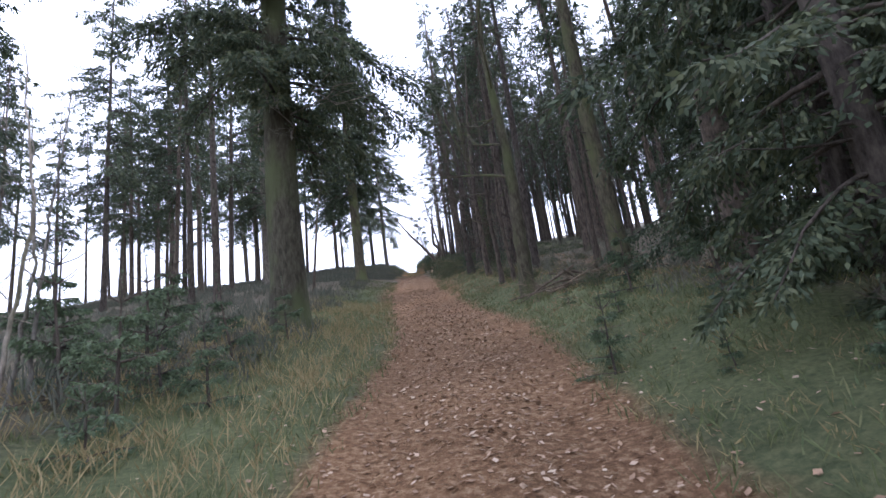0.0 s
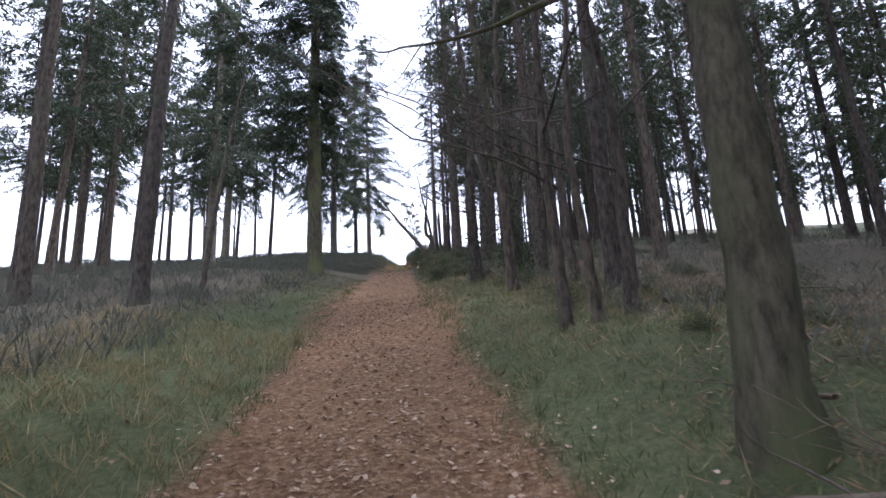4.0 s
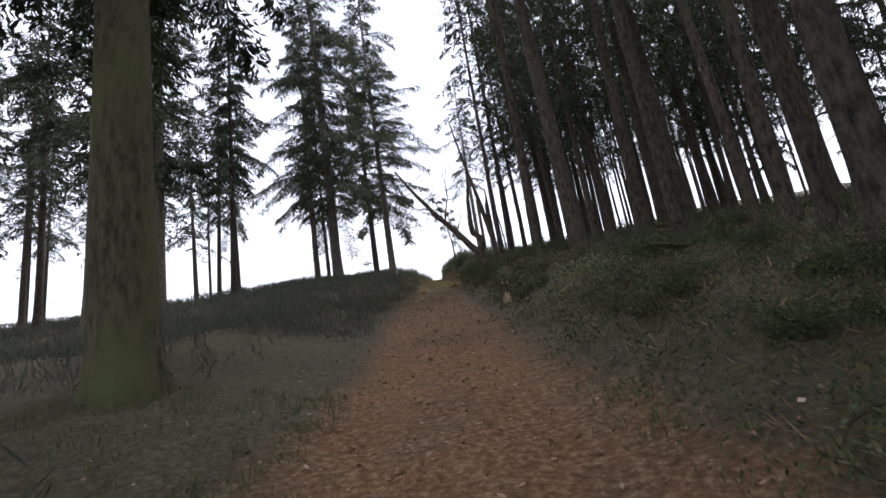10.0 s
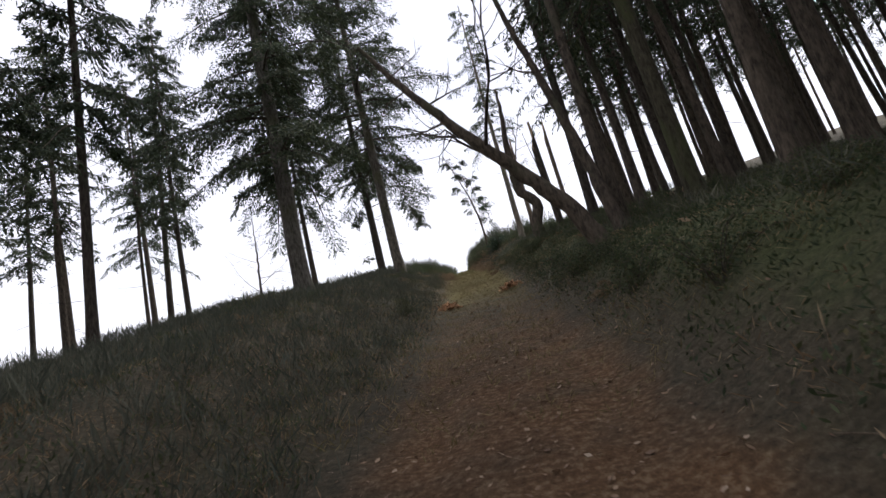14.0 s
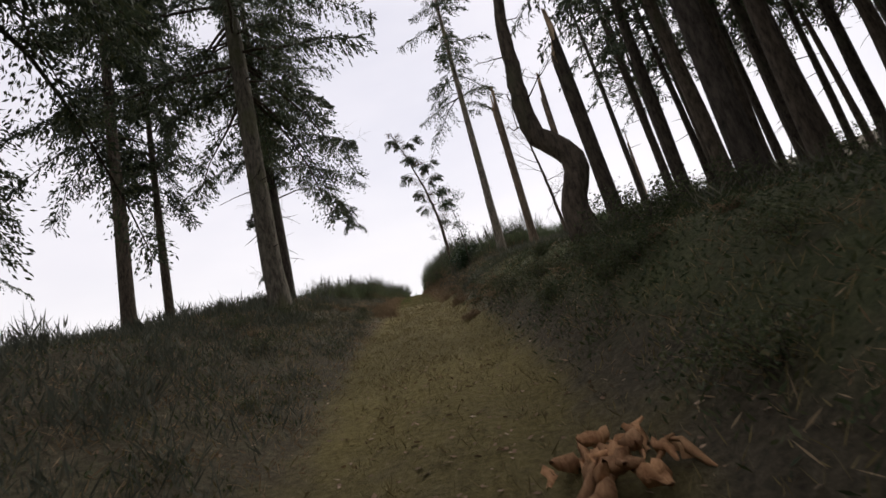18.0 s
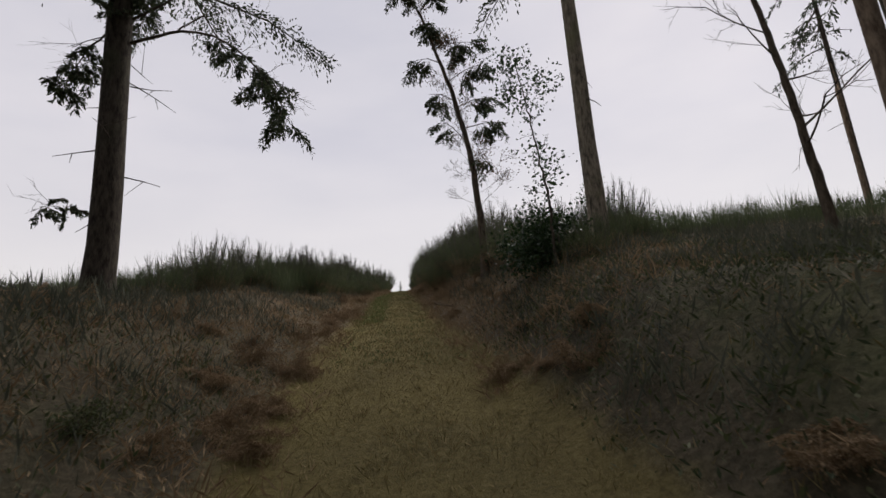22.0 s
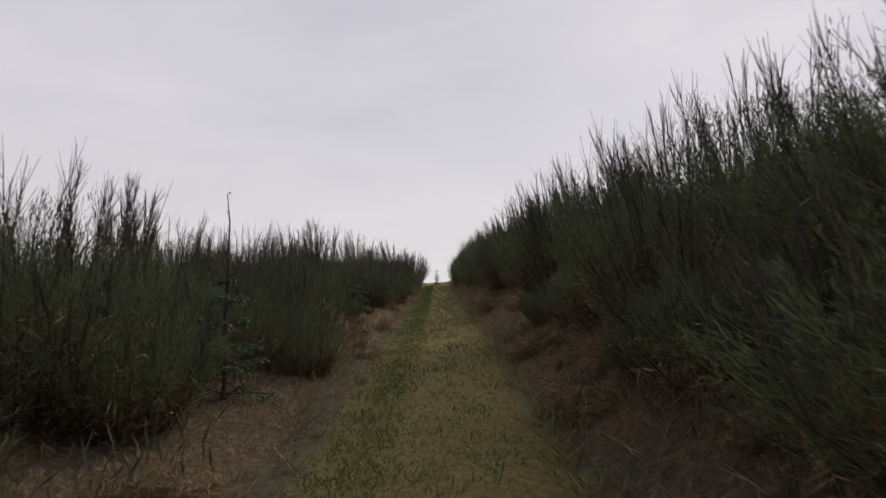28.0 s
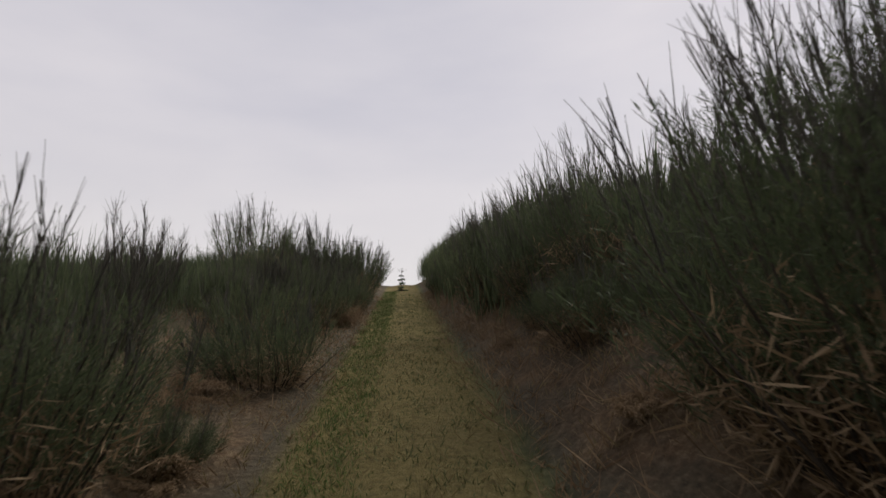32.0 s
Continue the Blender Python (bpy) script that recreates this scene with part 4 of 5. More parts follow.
# broadleaf trees
oak = "leafless broadleaf tree with fine twigs"
stand(make_bare_tree(51, 13, 0.21, [(0, 0), (0.1, 0), (-0.1, 0.2), (0.3, 0)], "mossy broadleaf with a forked ivy-dark trunk", 9, 0.28, 3.2, 4, M_BARK_MOSS), 4.8, 28.4)
for k, (x, y, h, r) in enumerate([(4.65, 32.8, 10, 0.10), (5.65, 32.9, 10, 0.11), (5.1, 32.6, 9, 0.08), (4.6, 37.6, 12, 0.14), (6.3, 38.3, 11, 0.13), (6.6, 43.4, 12, 0.15), (4.4, 45.6, 9, 0.1)]):
    stand(make_bare_tree(60 + k, h, r, [(0, 0), (rng.normal(0, 0.2), 0), (rng.normal(0, 0.5), 0), (rng.normal(0, 0.9), 0.3)], oak, 11, 0.25, 2.7, 4), x, y, rng.uniform(0, 360))
dark_oak = stand(make_bare_tree(111, 11, 0.2, [(0, 0), (-0.12, 0), (0.12, 0), (-0.1, 0.1), (-0.3, 0)], "dark twisted broadleaf with ivy at its foot", 12, 0.12, 2.0, 4, M_BARK, limb=0.16), 4.0, 40.7)
clothe(dark_oak, 112, [(0, 0, 0.4), (-0.1, 0, 1.2), (0, 0, 2.2), (0.1, 0, 3.3)], [(0.45, 0.45, 0.4), (0.36, 0.36, 0.6), (0.34, 0.34, 0.7), (0.3, 0.3, 0.8)], (420, 420, 380, 300), M_IVY, 0.07, "ivy", "dark ivy round the trunk")
ivy_tree = stand(make_bare_tree(113, 13, 0.27, [(0, 0), (-0.3, 0), (-0.8, 0.1), (-1.2, 0.1)], "thick leaning trunk wrapped in dark ivy", 12, 0.3, 2.2, 4, M_BARK_MOSS, limb=0.14), 5.4, 42.0)
clothe(ivy_tree, 114, [(0.1, 0, 0.5), (0.1, 0, 1.3), (0, 0, 2.4), (-0.1, 0, 3.6), (-0.3, 0, 5.0)], [(0.8, 0.8, 0.6), (0.75, 0.75, 0.8), (0.6, 0.6, 0.9), (0.5, 0.5, 1.0), (0.45, 0.45, 1.1)], (900, 900, 700, 520, 420), M_IVY, 0.08, "ivy", "dark ivy round the trunk")
stand(make_bare_tree(115, 9.5, 0.085, [(0, 0), (0.28, 0), (0.55, 0), (0.95, 0), (1.2, 0)], "slim bent trunk leaning over the heath", 8, 0.45, 1.6, 3, M_BARK), -4.4, 40.65)
stand(make_bare_tree(71, 6.6, 0.24, [(0, 0), (-0.5, 0), (-1.5, 0), (-2.6, -0.2), (-3.6, -0.4), (-4.4, -0.6)], "dark leaning broadleaf that arches over the track", 10, 0.35, 2.6, 3), 2.0, 73.2)
stand(make_bare_tree(72, 9.5, 0.18, [(0, 0), (-0.3, 0.2), (-0.7, 0.3), (-1.2, 0.2), (-1.6, 0.1)], "slim dark leaning trunk beside a larger one", 8, 0.4, 2.0, 3), 2.7, 74.2)
stand(make_bare_tree(73, 8.3, 0.3, [(0, 0, 0), (-0.24, 0, 1.0), (0.12, 0, 1.7), (0.16, 0, 2.1), (-0.54, 0.1, 2.8), (-0.56, 0.1, 3.4), (-0.46, 0.1, 5.6), (-0.28, 0.1, 6.5), (-0.2, 0.1, 8.3)], "crooked dark dead trunk with a sharp kink", 9, 0.33, 1.1, 3, limb=0.12), 2.2, 86.5, 0, 1.05)
birch = stand(make_bare_tree(74, 10.5, 0.12, [(0, 0), (0.05, 0), (-0.1, 0), (-0.5, 0), (-1.1, 0), (-1.8, 0.1)], "slender leaning tree with fine bare twigs and dark clumps", 40, 0.22, 0.8, 4, M_BARK, M_DEADLEAF, 0.05, 2, limb=0.05, leafy=0.7, fine=0.0034), -0.47, 106.75)
crng = np.random.RandomState(741)
clump, clump_wood = Build(), Build()
for z, side, reach, n in ((3.9, 1, 0.5, 5), (4.6, -1, 0.6, 5), (4.9, 1, 1.5, 14), (5.6, 1, 1.2, 12), (5.9, -1, 0.7, 9), (6.5, 1, 1.1, 14), (7.2, -1, 0.7, 10), (7.7, 1, 1.3, 16), (8.3, 0.2, 0.8, 14), (9.0, 1, 1.0, 16), (9.6, -0.6, 0.7, 12)):
    foot = np.array([np.interp(z, [0, 2.1, 4.2, 6.3, 8.4, 10.5], [0, -0.02, -0.2, -0.55, -1.1, -1.8]), 0, z - 0.3])
    tip = foot + [side * reach, crng.normal(0, 0.4), 0.25]
    clump_wood.tube(np.stack([foot, foot * 0.5 + tip * 0.5 + [0, 0, 0.1], tip]), [0.02, 0.014, 0.006], 4, close=False)
    for k in range(n):
        spray(clump, clump_wood, crng, foot + (tip - foot) * crng.uniform(0.35, 1) + crng.normal(0, 0.06, 3), unit(np.array([side * 0.5 + crng.normal(0, 0.6), crng.normal(0, 0.6), -0.35 + crng.normal(0, 0.3)])), crng.uniform(0.3, 0.6), 0.3, 0.085, 60, 0.005)
part("needle_clump", clump, M_NEEDLE, birch, "dark hanging needle clumps", kind="stuff")
part("clump_limb", clump_wood, M_TWIG, birch, kind="stuff")
holly = stand(make_bare_tree(75, 4.7, 0.035, [(0, 0), (0.05, 0), (-0.1, 0), (-0.3, 0)], "slim holly sapling with tufts of glossy leaves", 8, 0.35, 0.5, 2, M_TWIG, name="holly_tree"), 0.35, 101.75)
clothe(holly, 751, [(0, 0, 1.7), (0.1, 0, 2.1), (-0.1, 0, 2.4), (-0.1, 0, 3.3), (-0.4, 0.1, 3.7), (0.25, 0, 3.9), (-0.3, 0, 4.3), (-0.6, 0, 4.4)], [(0.36, 0.36, 0.26)] * 3 + [(0.4, 0.4, 0.28)] * 5, (90, 110, 90, 130, 220, 180, 230, 150), M_HOLLY, 0.075, "foliage", "")
sapling = stand(make_bare_tree(77, 2.6, 0.03, [(0, 0), (0.05, 0), (-0.05, 0), (0.05, 0)], "young holly with glossy dark leaves", 6, 0.3, 0.5, 2, M_TWIG, name="holly_tree"), 3.1, 107.4, 0, 0.78)
clothe(sapling, 771, [(0, 0, 1.5), (0.3, 0, 1.8), (-0.3, 0, 1.9), (0, 0, 2.2), (0.1, 0.1, 2.6)], [(0.42, 0.42, 0.3)] * 5, (200, 210, 200, 210, 110), M_HOLLY, 0.08, "foliage", "")
shrub = stand(make_bare_tree(79, 1.3, 0.03, [(0, 0), (0.05, 0), (-0.05, 0)], "low dense holly bush with glossy dark leaves", 10, 0.1, 0.6, 2, M_TWIG, name="holly_bush"), 0.2, 102.3)
clothe(shrub, 791, [(-0.3, -0.2, 0.35), (0.3, -0.1, 0.4), (0, 0.2, 0.5), (0.6, 0.1, 0.5), (-0.2, 0, 0.75), (0.3, 0, 0.85), (0.05, 0, 1.15), (0.55, 0.1, 1.0)], [(0.55, 0.5, 0.4)] * 6 + [(0.4, 0.4, 0.34)] * 2, (700, 700, 700, 600, 650, 650, 380, 380), M_HOLLY, 0.075, "foliage", "")
stand(make_bare_tree(76, 9, 0.1, [(0, 0), (-0.2, 0), (-0.5, 0), (-0.9, 0)], "thin bare tree among broken trunks", 14, 0.2, 1.8, 3), 5.5, 101.5)
stand(make_bare_tree(78, 4.2, 0.06, [(0, 0), (0.1, 0), (0.1, 0.1)], "bare bushy shrub on the bank", 16, 0.05, 1.3, 3, name="bare_shrub"), -9.8, 81.0)
for k in range(7):
    stand(make_bare_tree(300 + k, rng.uniform(3, 5), 0.03, [(0, 0), (rng.normal(0, 0.15), 0), (rng.normal(0, 0.5), 0.1)], "thin pale upright hazel stem", 6, 0.25, 0.9, 2, M_BARK_GREY, name="hazel_stem"), -2.6 + rng.normal(0, 0.35), 19.3 + rng.normal(0, 0.35))

# broken trunks and stumps
stand(make_stump(81, 0.17, 6.9, "broken pale trunk stripped of bark", M_SNAG, 0.3, "broken_trunk", "snag"), 2.9, 96.7)
stand(make_stump(82, 0.17, 8.2, "tall broken trunk with a splintered top", M_SNAG, 0.3, "broken_trunk", "snag"), 6.1, 100.3)
stand(make_stump(83, 0.12, 6.0, "thin broken dead trunk", M_SNAG, 0.3, "broken_trunk", "snag"), 13.3, 109.5, 0, 0.8)
stand(make_stump(84, 0.2, 5.6, "pointed broken trunk behind a crooked tree", M_BARK, 0.3, "broken_trunk", "snag"), 3.4, 88.1, 0, 1.0, -1.5)
for k, (x, y, r, h) in enumerate([(5.8, 77.5, 0.26, 0.55), (7.5, 84.0, 0.25, 0.5), (10.0, 98.0, 0.22, 0.4), (4.6, 91.0, 0.2, 0.3)]):
    stand(make_stump(90 + k, r, h, "low torn stump with pale orange wood", M_BARK, 0.4), x, y, rng.uniform(0, 360))
mossy_stump = stand(make_stump(90, 0.17, 0.66, "broken mossy stump with a pale torn side", M_BARK_MOSS, 0.14), 1.55, 57.85, 0, 0.8)
for k, (x, y, r) in enumerate([(-0.1, 79.5, 0.52), (-2.3, 77.8, 0.38)]):
    stand(make_rotten_stump(190 + k, r), x, y, 40)

# the pale torn side of the mossy stump, and splinters strewn over the bank
torn = Build()
for k, (bx, z1) in enumerate([(-0.07, 0.26), (-0.03, 0.36), (0.01, 0.4), (0.05, 0.33), (0.09, 0.37), (0.12, 0.24)]):
    torn.tube(np.array([[bx - 0.01, -0.215, 0.03 + 0.015 * (k % 3)], [bx, -0.205, 0.14], [bx * 0.95, -0.17, z1 * 0.8], [bx * 0.9, -0.15, z1]]), [0.026, 0.034, 0.028, 0.008], 6, 0.15, np.random.RandomState(95 + k))
part("torn_side", torn, M_BARE, mossy_stump, "pale torn wood low on the stump")


def make_chip(seed, length):
    """A flat pale splinter with torn ends."""
    rr = np.random.RandomState(seed)
    e = thing("wood_splinter", "pale splinter of broken wood on the bank", "wood", "splinters on the bank")
    b = Build()
    t = np.linspace(0, 1, 5)
    p = np.column_stack([(t - 0.5) * length, rr.normal(0, 0.01, 5), 0.05 + rr.normal(0, 0.012, 5)])
    b.tube(p, 0.1 * length * np.array([0.25, 0.8, 1.0, 0.7, 0.2]), 6, 0.3, rr)
    part("splinter", b, M_BARE, e)
    return e


CHIPS = [make_chip(171, 0.3), make_chip(172, 0.22), make_chip(173, 0.42)]
srng = np.random.RandomState(17)
for k in range(26):
    y = srng.uniform(85, 99) if k % 4 else srng.uniform(54, 70)
    m = put(None, float(track_x(y)) + srng.uniform(2.0, 5.5), y, srng.uniform(0, 360), srng.uniform(0.5, 1.1), srng.normal(0, 14), srng.normal(0, 14), -0.06)
    if k < 3:
        CHIPS[k].matrix_basis = m
    else:
        copy_thing(CHIPS[k % 3], m)

# fallen wood
for k, (x, y, ln, r, turn, pale) in enumerate([
        (7.9, 33.9, 3.0, 0.07, 12, 0), (8.8, 34.6, 2.6, 0.07, 35, 0), (9.2, 35.4, 3.4, 0.065, -14, 0), (6.6, 30.2, 2.2, 0.05, 35, 1),
        (5.2, 29.2, 2.0, 0.035, 80, 1), (7.2, 25.2, 2.6, 0.04, -35, 1), (5.0, 55.0, 2.4, 0.05, 30, 0), (4.4, 57.6, 2.0, 0.04, 75, 1),
        (4.6, 66.5, 2.4, 0.05, -15, 0), (6.0, 71.0, 3.0, 0.06, 25, 0), (5.6, 86.2, 2.2, 0.11, 170, 0), (8.0, 62.0, 2.6, 0.08, 12, 0), (4.4, 92.2, 3.4, 0.05, 8, 1), (5.4, 93.6, 2.8, 0.04, -20, 1), (6.2, 95.4, 2.6, 0.04, 30, 1), (5.0, 98.8, 3.0, 0.05, 15, 1),
        (-4.0, 21.0, 2.6, 0.03, 25, 1), (-2.6, 31.0, 2.0, 0.03, -30, 1), (-3.4, 44.0, 2.4, 0.04, 15, 0), (-1.9, 47.5, 2.0, 0.03, 40, 1), (-1.35, 106.4, 2.2, 0.04, 58, 1), (-2.6, 129.5, 1.8, 0.02, 10, 1), (-2.4, 130.4, 1.6, 0.02, -10, 1)]):
    stand(make_log(100 + k, ln, r * (0.55 if pale else 1), M_DEAD if pale else M_BARK_MOSS, "fallen_branch" if r < 0.06 else "fallen_log",
                   "pale dead branch lying on the ground" if pale else "fallen mossy log on the forest floor", 4 if r < 0.06 else 1), x, y, turn)

for k in range(24):
    r = rng.uniform(0.016, 0.036)
    stand(make_log(400 + k, rng.uniform(0.8, 1.9), r, M_DEAD, "fallen_branch", "pale dead branch in a heap of brash", 3), 5.9 + rng.normal(0, 0.7), 27.2 + rng.normal(0, 0.5), rng.uniform(0, 180), 1.0, rng.normal(0, 12), rng.normal(0, 12), rng.uniform(-0.3, 0.0))
STICKS = [make_log(430 + k, ln, 0.011, M_DEAD, "fallen_branch", "thin dead stick lying on the leaf litter", 2) for k, ln in enumerate((0.7, 1.0, 1.3))]
for k in range(66):
    y = rng.uniform(20, 66) if k % 3 else rng.uniform(86, 104)
    x = float(track_x(y)) + rng.choice([-1, 1]) * rng.uniform(1.1, 4.6)
    m = put(None, x, y, rng.uniform(0, 180), rng.uniform(0.6, 1.1), 0, 0, 0.0)
    if k < 3:
        STICKS[k].matrix_basis = m
    else:
        copy_thing(STICKS[k % 3], m)


# ---- broom and heath ----
rng = np.random.RandomState(77)


def plant(kinds, spots_xy, low, high, group=""):
    placed = set()
    for x, y, s in spots_xy:
        k = rng.randint(len(kinds))
        m = put(None, x, y, rng.uniform(0, 360), s * rng.uniform(low, high), rng.normal(0, 3), rng.normal(0, 3))
        if k in placed:
            copy_thing(kinds[k], m)
        else:
            kinds[k].matrix_basis = m
            placed.add(k)


# tall leggy bushes that stand above the hedge: x, y, height
TALL_BROOM = [(-9.6, 123.2, 3.3), (-9.7, 125.9, 2.3), (-8.9, 131.1, 3.0), (-10.0, 133.0, 2.9), (-8.6, 136.5, 2.3), (-8.2, 130.2, 3.5), (-8.4, 127.0, 2.3), (-12, 128, 2.2), (-11, 136, 2.9), (-8.0, 140.5, 2.6), (-9.5, 139, 2.8), (-13, 120, 1.8)]
BROOMS = [make_broom(31 + k, h, r, 170, s) for k, (h, r, s) in enumerate([(1.35, 1.0, 34), (1.6, 1.1, 50), (1.9, 1.15, 66), (1.15, 0.95, 26)])]
spots_b = []
for k in range(104):
    y = rng.uniform(105, 152)
    d = 2.6 - 0.4 * float(smooth01(111, 116, y)) + abs(rng.normal(0, 2.2))
    spots_b.append((float(track_x(y)) + d, y, (0.6 + 0.085 * min(d, 6)) * (0.66 + 0.38 * float(smooth01(108, 118, y)))))
for k in range(92):
    y = rng.uniform(106, 152)
    d = -(1.75 + 3.2 * (1 - float(smooth01(110, 115, y))) + abs(rng.normal(0, 2.6)))
    spots_b.append((float(track_x(y)) + d, y, 0.74))
for k in range(14):
    y = rng.uniform(103.5, 112)
    spots_b.append((float(track_x(y)) + rng.uniform(3.0, 9), y, rng.uniform(0.5, 0.65)))
x, y = scatter(221, 2000, 138, 172, 1.7, 9)
tufts("broom_thicket", x, y, 30, 1.0, 0.018, M_BROOM, "distant dark green broom thicket", "bushes", 222, 0.2, 0.2, 1.1)
x, y = scatter(223, 2600, 110, 172, -20, -3.5)
tufts("broom_thicket", x, y, 44, 0.9, 0.010, M_BROOM, "dark green broom thicket beyond the track edge", "bushes", 224, 0.22, 0.22, 0.5)
x, y = scatter(225, 2200, 106, 165, 6, 20)
tufts("broom_thicket", x, y, 44, 0.6, 0.007, M_BROOM, "dark green broom thicket on the bank", "bushes", 226, 0.22, 0.22, 0.5)
for k in range(34):
    y = rng.uniform(146, 172)
    spots_b.append((float(track_x(y)) + (rng.uniform(-7, -1.5) if k % 2 else rng.uniform(1.6, 6)), y, 1.2 if k % 2 else 1.0))
for k in range(50):
    y = rng.uniform(112, 152)
    spots_b.append((float(track_x(y)) + rng.uniform(1.9, 3.3), y, rng.uniform(0.4, 0.58)))
spots_b += [(0.5, 102.6, 0.62), (1.0, 103.4, 0.66), (1.4, 102.4, 0.55), (0.9, 101.6, 0.55)]
plant(BROOMS, spots_b, 0.85, 1.15)
for k in range(22):
    y = rng.uniform(119, 147)
    TALL_BROOM.append((float(track_x(y)) + rng.uniform(4.6, 8.5), y, rng.uniform(2.7, 3.6) * (0.78 + 0.22 * float(smooth01(121, 131, y)))))
for k, (x, y, h) in enumerate(TALL_BROOM):
    if x < -8 and y < 142:
        h *= 0.92
    if k < 6:
        kinds = [] if k == 0 else kinds
        kinds.append(stand(make_tall_broom(331 + k, 3.0, (0.5, 0.6, 0.75, 0.45, 0.8, 0.55)[k]), x, y, 0, h / 3.0))
    else:
        copy_thing(kinds[k % 6], put(None, x, y, rng.uniform(0, 360), h / 3.0, rng.normal(0, 3), rng.normal(0, 3)))

BRACKENS = [make_bracken(131 + k, 14, s) for k, s in enumerate([0.5, 0.65, 0.8])]
fern = []
for k in range(90):
    y = rng.uniform(88, 140)
    fern.append((float(track_x(y)) + rng.choice([-1, 1]) * rng.uniform(1.2, 2.4), y, 0.75))
for k in range(26):
    y = rng.uniform(92, 108)
    fern.append((float(track_x(y)) - rng.uniform(1.5, 6.5), y, 0.75))
for k in range(22):
    y = rng.uniform(60, 95)
    fern.append((float(track_x(y)) + rng.choice([-1, 1]) * rng.uniform(1.6, 6), y, 0.6))
fern += [(-7.3, 143.6, 1.6), (-7.0, 144.3, 1.5), (-7.6, 144.4, 1.7), (-7.2, 145.0, 1.5), (-6.9, 143.2, 1.2)]
plant(BRACKENS, fern, 0.8, 1.2)

BRAMBLES = [make_bramble(161, 0.8, 0.5), make_bramble(162, 1.0, 0.62), make_bramble(163, 0.65, 0.4)]
thorns = []
for k in range(125):
    y = rng.uniform(46, 88)
    thorns.append((float(track_x(y)) + 1.9 + 7 * rng.rand() ** 1.5, y, 1.0))
for k in range(22):
    y = rng.uniform(72, 98)
    thorns.append((float(track_x(y)) - 2.2 - 5 * rng.rand() ** 1.5, y, 0.8))
for k in range(36):
    y = rng.uniform(16, 44)
    thorns.append((float(track_x(y)) + rng.uniform(3.2, 9), y, 0.8))
plant(BRAMBLES, thorns, 0.6, 1.1)
x, y = scatter(231, 2600, 58, 124, 1.5, 13)
tufts("bracken_litter", x, y, 16, 0.15, 0.0065, M_BRACKEN, "flattened dead bracken on the bank", "undergrowth", 232, 1.3, 0.2, 0.06)
x, y = scatter(233, 4200, 62, 128, -10, -1.4)
tufts("bracken_litter", x, y, 16, 0.15, 0.0065, M_BRACKEN, "flattened dead bracken beside the track", "undergrowth", 234, 1.3, 0.2, 0.06)
x, y = scatter(235, 1500, 24, 62, 2.0, 9)
tufts("bracken_litter", x, y, 10, 0.2, 0.007, M_BRACKEN, "brown brash under the trees", "undergrowth", 236, 1.3, 0.2, 0.05)
SPRUCES = [make_young_spruce(141, 0.9, 0.5, 0.3), make_young_spruce(142, 1.3, 0.62, 0.35), make_young_spruce(143, 0.7, 0.45, 0.2)]
plant(SPRUCES, [(-1.6, 21.0, 1), (-0.6, 18.4, 0.8), (-1.0, 19.4, 1.0), (-1.9, 19.8, 1.1), (-0.4, 20.2, 0.7), (-2.6, 20.6, 1.1), (-1.2, 20.6, 0.9), (-3.3, 19.0, 1.0), (-2.2, 22.4, 1), (-1.2, 22.8, 0.8), (-2.8, 23.6, 1.1), (-3.4, 21.8, 1.1), (-0.8, 24.6, 0.8), (-2.4, 25.0, 0.8), (-3.9, 24.0, 1.2), (5.2, 22.2, 0.7), (5.9, 23.4, 0.8), (5.0, 24.6, 0.6),
                (6.6, 21.5, 0.9), (4.2, 19.6, 0.5), (4.9, 18.5, 0.55), (5.5, 17.4, 0.6), (5.7, 19.8, 0.6), (6.5, 18.4, 0.7), (4.6, 21.2, 0.5), (7.2, 17.2, 0.7), (-15, 112, 1.0), (-9, 118, 1.2), (-21, 100, 1.2), (-13, 125, 1.2), (-8, 150, 1.3)], 0.9, 1.15)
stand(make_young_spruce(153, 1.15, 0.32, 0.25, "small neat spruce at the end of the track"), -6.4, 160)
stand(make_young_spruce(151, 1.4, 0.5, 1.0, "young spruce with a long bare leader"), -6.4, 120.4)
stand(make_young_spruce(152, 1.3, 0.45, 1.0, "young spruce with a long bare leader"), -7.1, 131.1)

# ground cover
x, y = scatter(201, 6500, 18, 106, -42, -3.0)
tufts("heath_shrubs", x, y, 22, 0.34, 0.012, M_HEATH, "low grey-green heath shrubs under the firs", "shrubs", 202, 0.45, 0.14, 0.3)
x, y = scatter(203, 4400, 20, 96, 3.2, 34)
tufts("heath_shrubs", x, y, 18, 0.3, 0.012, M_HEATH, "low brown heath and brambles on the bank", "shrubs", 204, 0.6, 0.14, 0.2)
x, y = scatter(251, 3000, 56, 92, -13, -1.7)
tufts("heath_shrubs", x, y, 22, 0.26, 0.008, M_HEATH, "low dark heath on the bank", "shrubs", 252, 0.55, 0.16, 0.14)
x, y = scatter(253, 5200, 46, 102, 1.6, 12)
tufts("bramble_cover", x, y, 30, 0.09, 0.011, M_BRAMBLE, "low dark green cover on the bank", "undergrowth", 254, 1.1, 0.2, 0.16)
x, y = scatter(255, 1500, 60, 100, -8, -1.7)
tufts("bramble_cover", x, y, 26, 0.09, 0.011, M_BRAMBLE, "low green cover beside the track", "undergrowth", 256, 0.75, 0.16, 0.1)
x, y = scatter(243, 1300, 92, 128, -11, -2.0)
tufts("heath_shrubs", x, y, 18, 0.26, 0.01, M_HEATH, "low green heath between the broom", "shrubs", 244, 0.5, 0.14, 0.15)
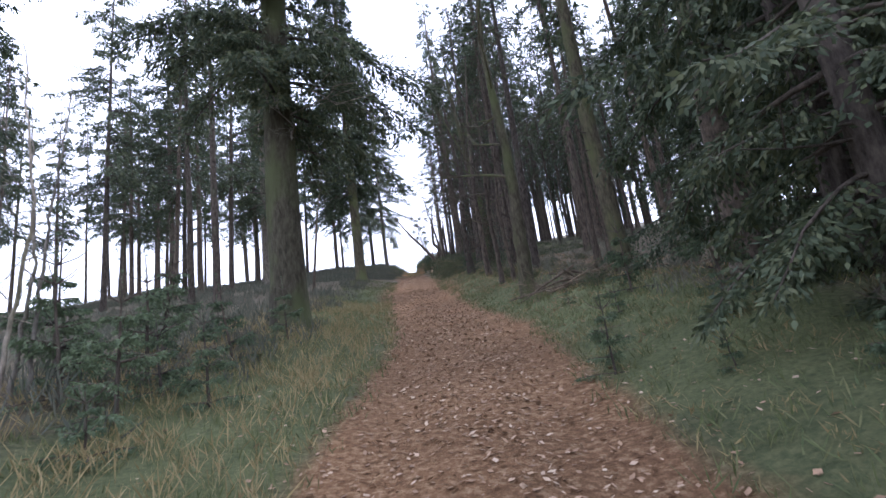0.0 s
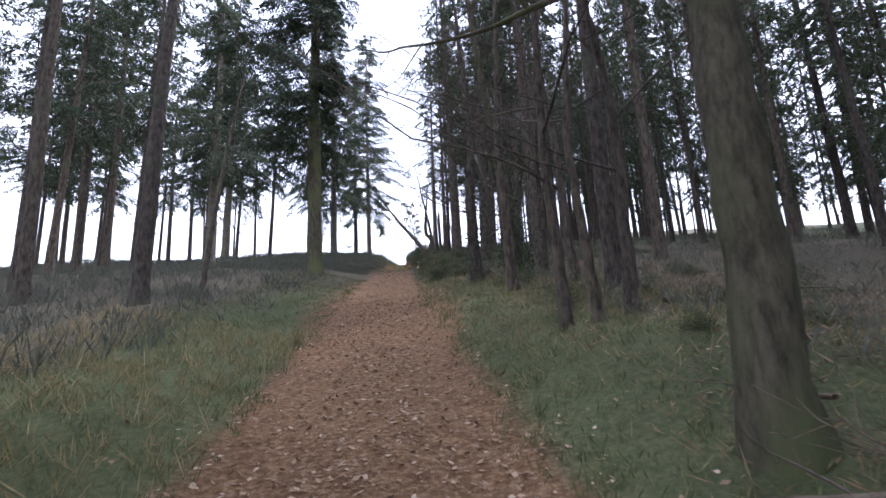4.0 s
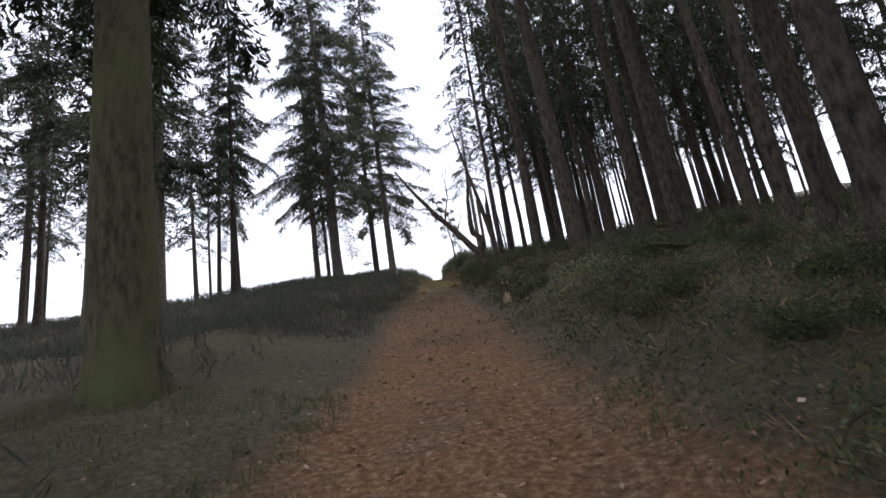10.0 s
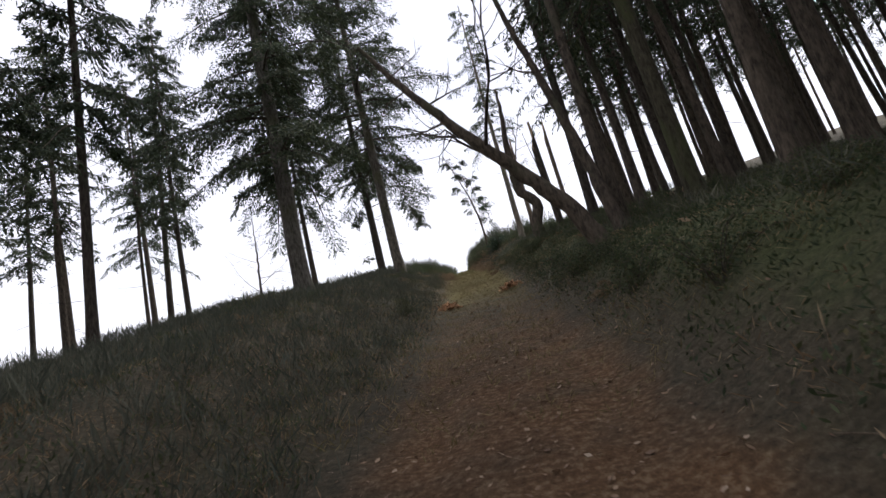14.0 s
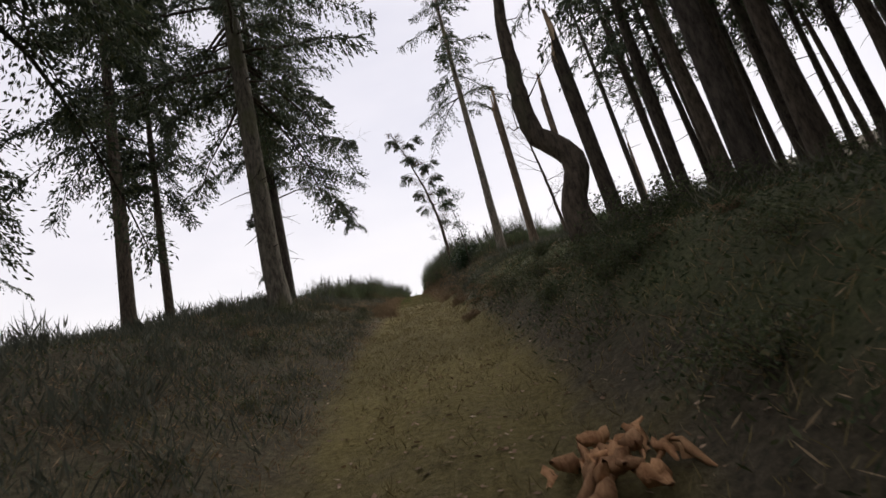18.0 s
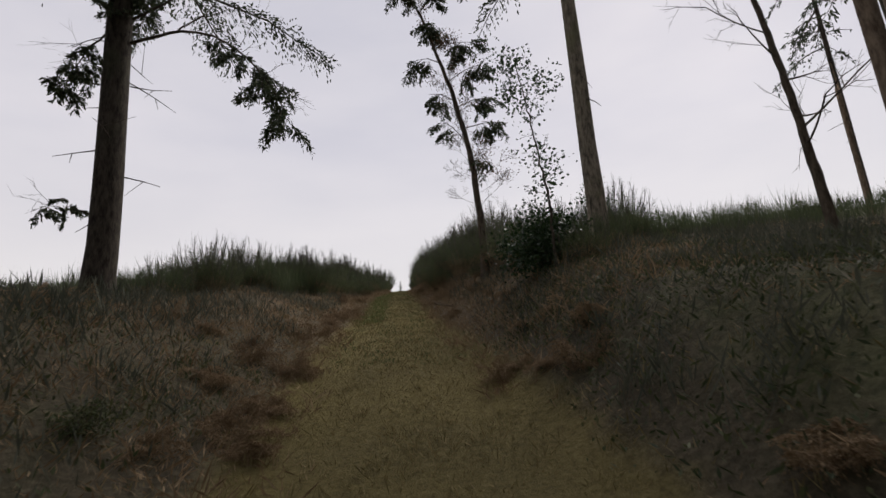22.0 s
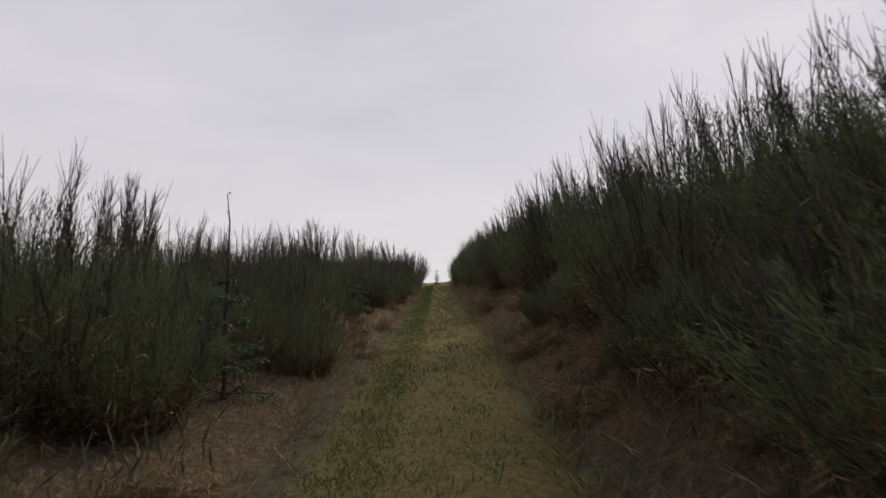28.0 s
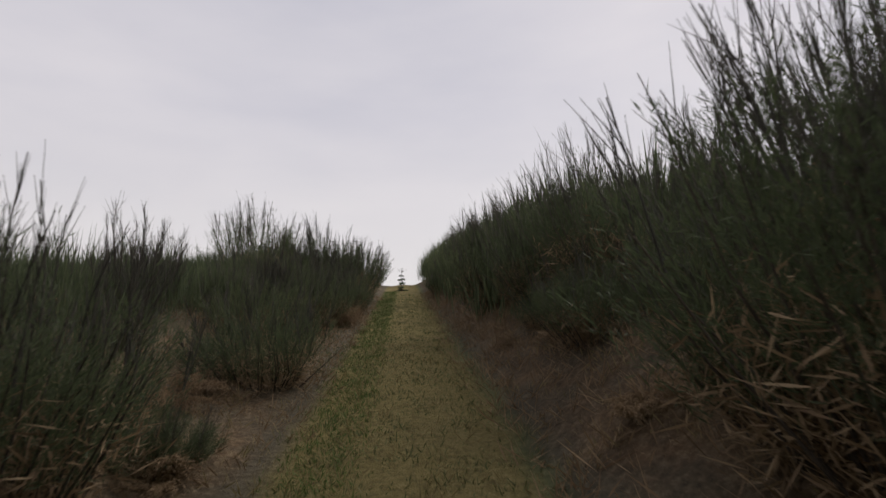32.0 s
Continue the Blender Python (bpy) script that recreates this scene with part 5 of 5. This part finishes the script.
x, y = scatter(245, 1300, 92, 122, 1.8, 12)
tufts("heath_shrubs", x, y, 18, 0.26, 0.01, M_HEATH, "low green heath on the bank", "shrubs", 246, 0.5, 0.14, 0.15)
x, y = scatter(205, 2600, 12, 52, -4.5, -1.2)
tufts("grass", x, y, 11, 0.15, 0.005, M_GRASS, "green grass on the verge", "grass", 206)
x, y = scatter(207, 3800, 12, 56, 1.2, 6.0)
tufts("grass", x, y, 10, 0.16, 0.006, M_GRASS, "short green grass on the verge", "grass", 208)
x, y = scatter(209, 4200, 100, 156, -1.05, 1.0)
tufts("grass", x, y, 9, 0.09, 0.005, M_GRASS, "short grass growing on the track", "grass", 210, 0.7)
x, y = scatter(219, 5000, 106, 160, -0.95, -0.3)
tufts("grass", x, y, 9, 0.08, 0.005, M_GRASS_FRESH, "fresh green grass in the wheel rut", "grass", 220, 0.7)
x, y = scatter(211, 4200, 66, 140, -3.0, 3.2)
tufts("dry_grass", x, y, 9, 0.16, 0.005, M_GRASS_DRY, "dry straw-coloured grass along the track", "grass", 212, 0.9)
x, y = scatter(241, 4200, 84, 118, -1.2, 1.2)
tufts("dry_grass", x, y, 9, 0.09, 0.005, M_GRASS_DRY, "flattened dry grass on the track", "grass", 242, 1.2)
x, y = scatter(213, 1500, 14, 36, -6.0, -1.4)
tufts("dry_grass", x, y, 10, 0.3, 0.006, M_GRASS_DRY, "dry grass stalks on the verge", "grass", 214, 0.6)
x, y = scatter(247, 1700, 14, 44, 1.3, 7.0)
tufts("dry_grass", x, y, 9, 0.17, 0.005, M_GRASS_DRY, "withered grass among the green verge", "grass", 248, 1.0)
x, y = scatter(215, 4600, 98, 156, 0.95, 4.8)
tufts("dead_stalks", x, y, 8, 0.3, 0.007, M_BRACKEN, "brown dead stalks under the broom", "undergrowth", 216, 1.0)
x, y = scatter(217, 5000, 96, 156, -7.5, -0.9)
tufts("dead_stalks", x, y, 8, 0.26, 0.007, M_BRACKEN, "brown dead stalks under the broom", "undergrowth", 218, 1.0)


def leaf_litter(seed, count, y0, y1, spread, label):
    r = np.random.RandomState(seed)
    y = r.uniform(y0, y1, count)
    x = track_x(y) + r.normal(0, spread, count)
    b = Build()
    base = np.stack([x, y, ground_z(x, y) + 0.008], 1)
    a = r.uniform(0, 2 * np.pi, count)
    way = unit(np.stack([np.cos(a), np.sin(a), r.normal(0.15, 0.25, count)], 1))
    side = unit(np.cross(way, np.stack([r.normal(0, 0.3, count), r.normal(0, 0.3, count), np.ones(count)], 1)))
    ln = r.uniform(0.03, 0.085, count)
    b.leaves(base, way, side, ln, ln * r.uniform(0.22, 0.36, count))
    tagged(new("leaf_litter", b.mesh("leaf_litter", M_LITTER)), label, "leaves", kind="stuff")


leaf_litter(301, 12500, 13, 42, 0.85, "fallen brown leaves strewn over the track")
leaf_litter(302, 4500, 40, 85, 1.0, "fallen brown leaves and debris on the track")
leaf_litter(303, 9000, 16, 95, 5.0, "fallen leaves scattered on the forest floor")
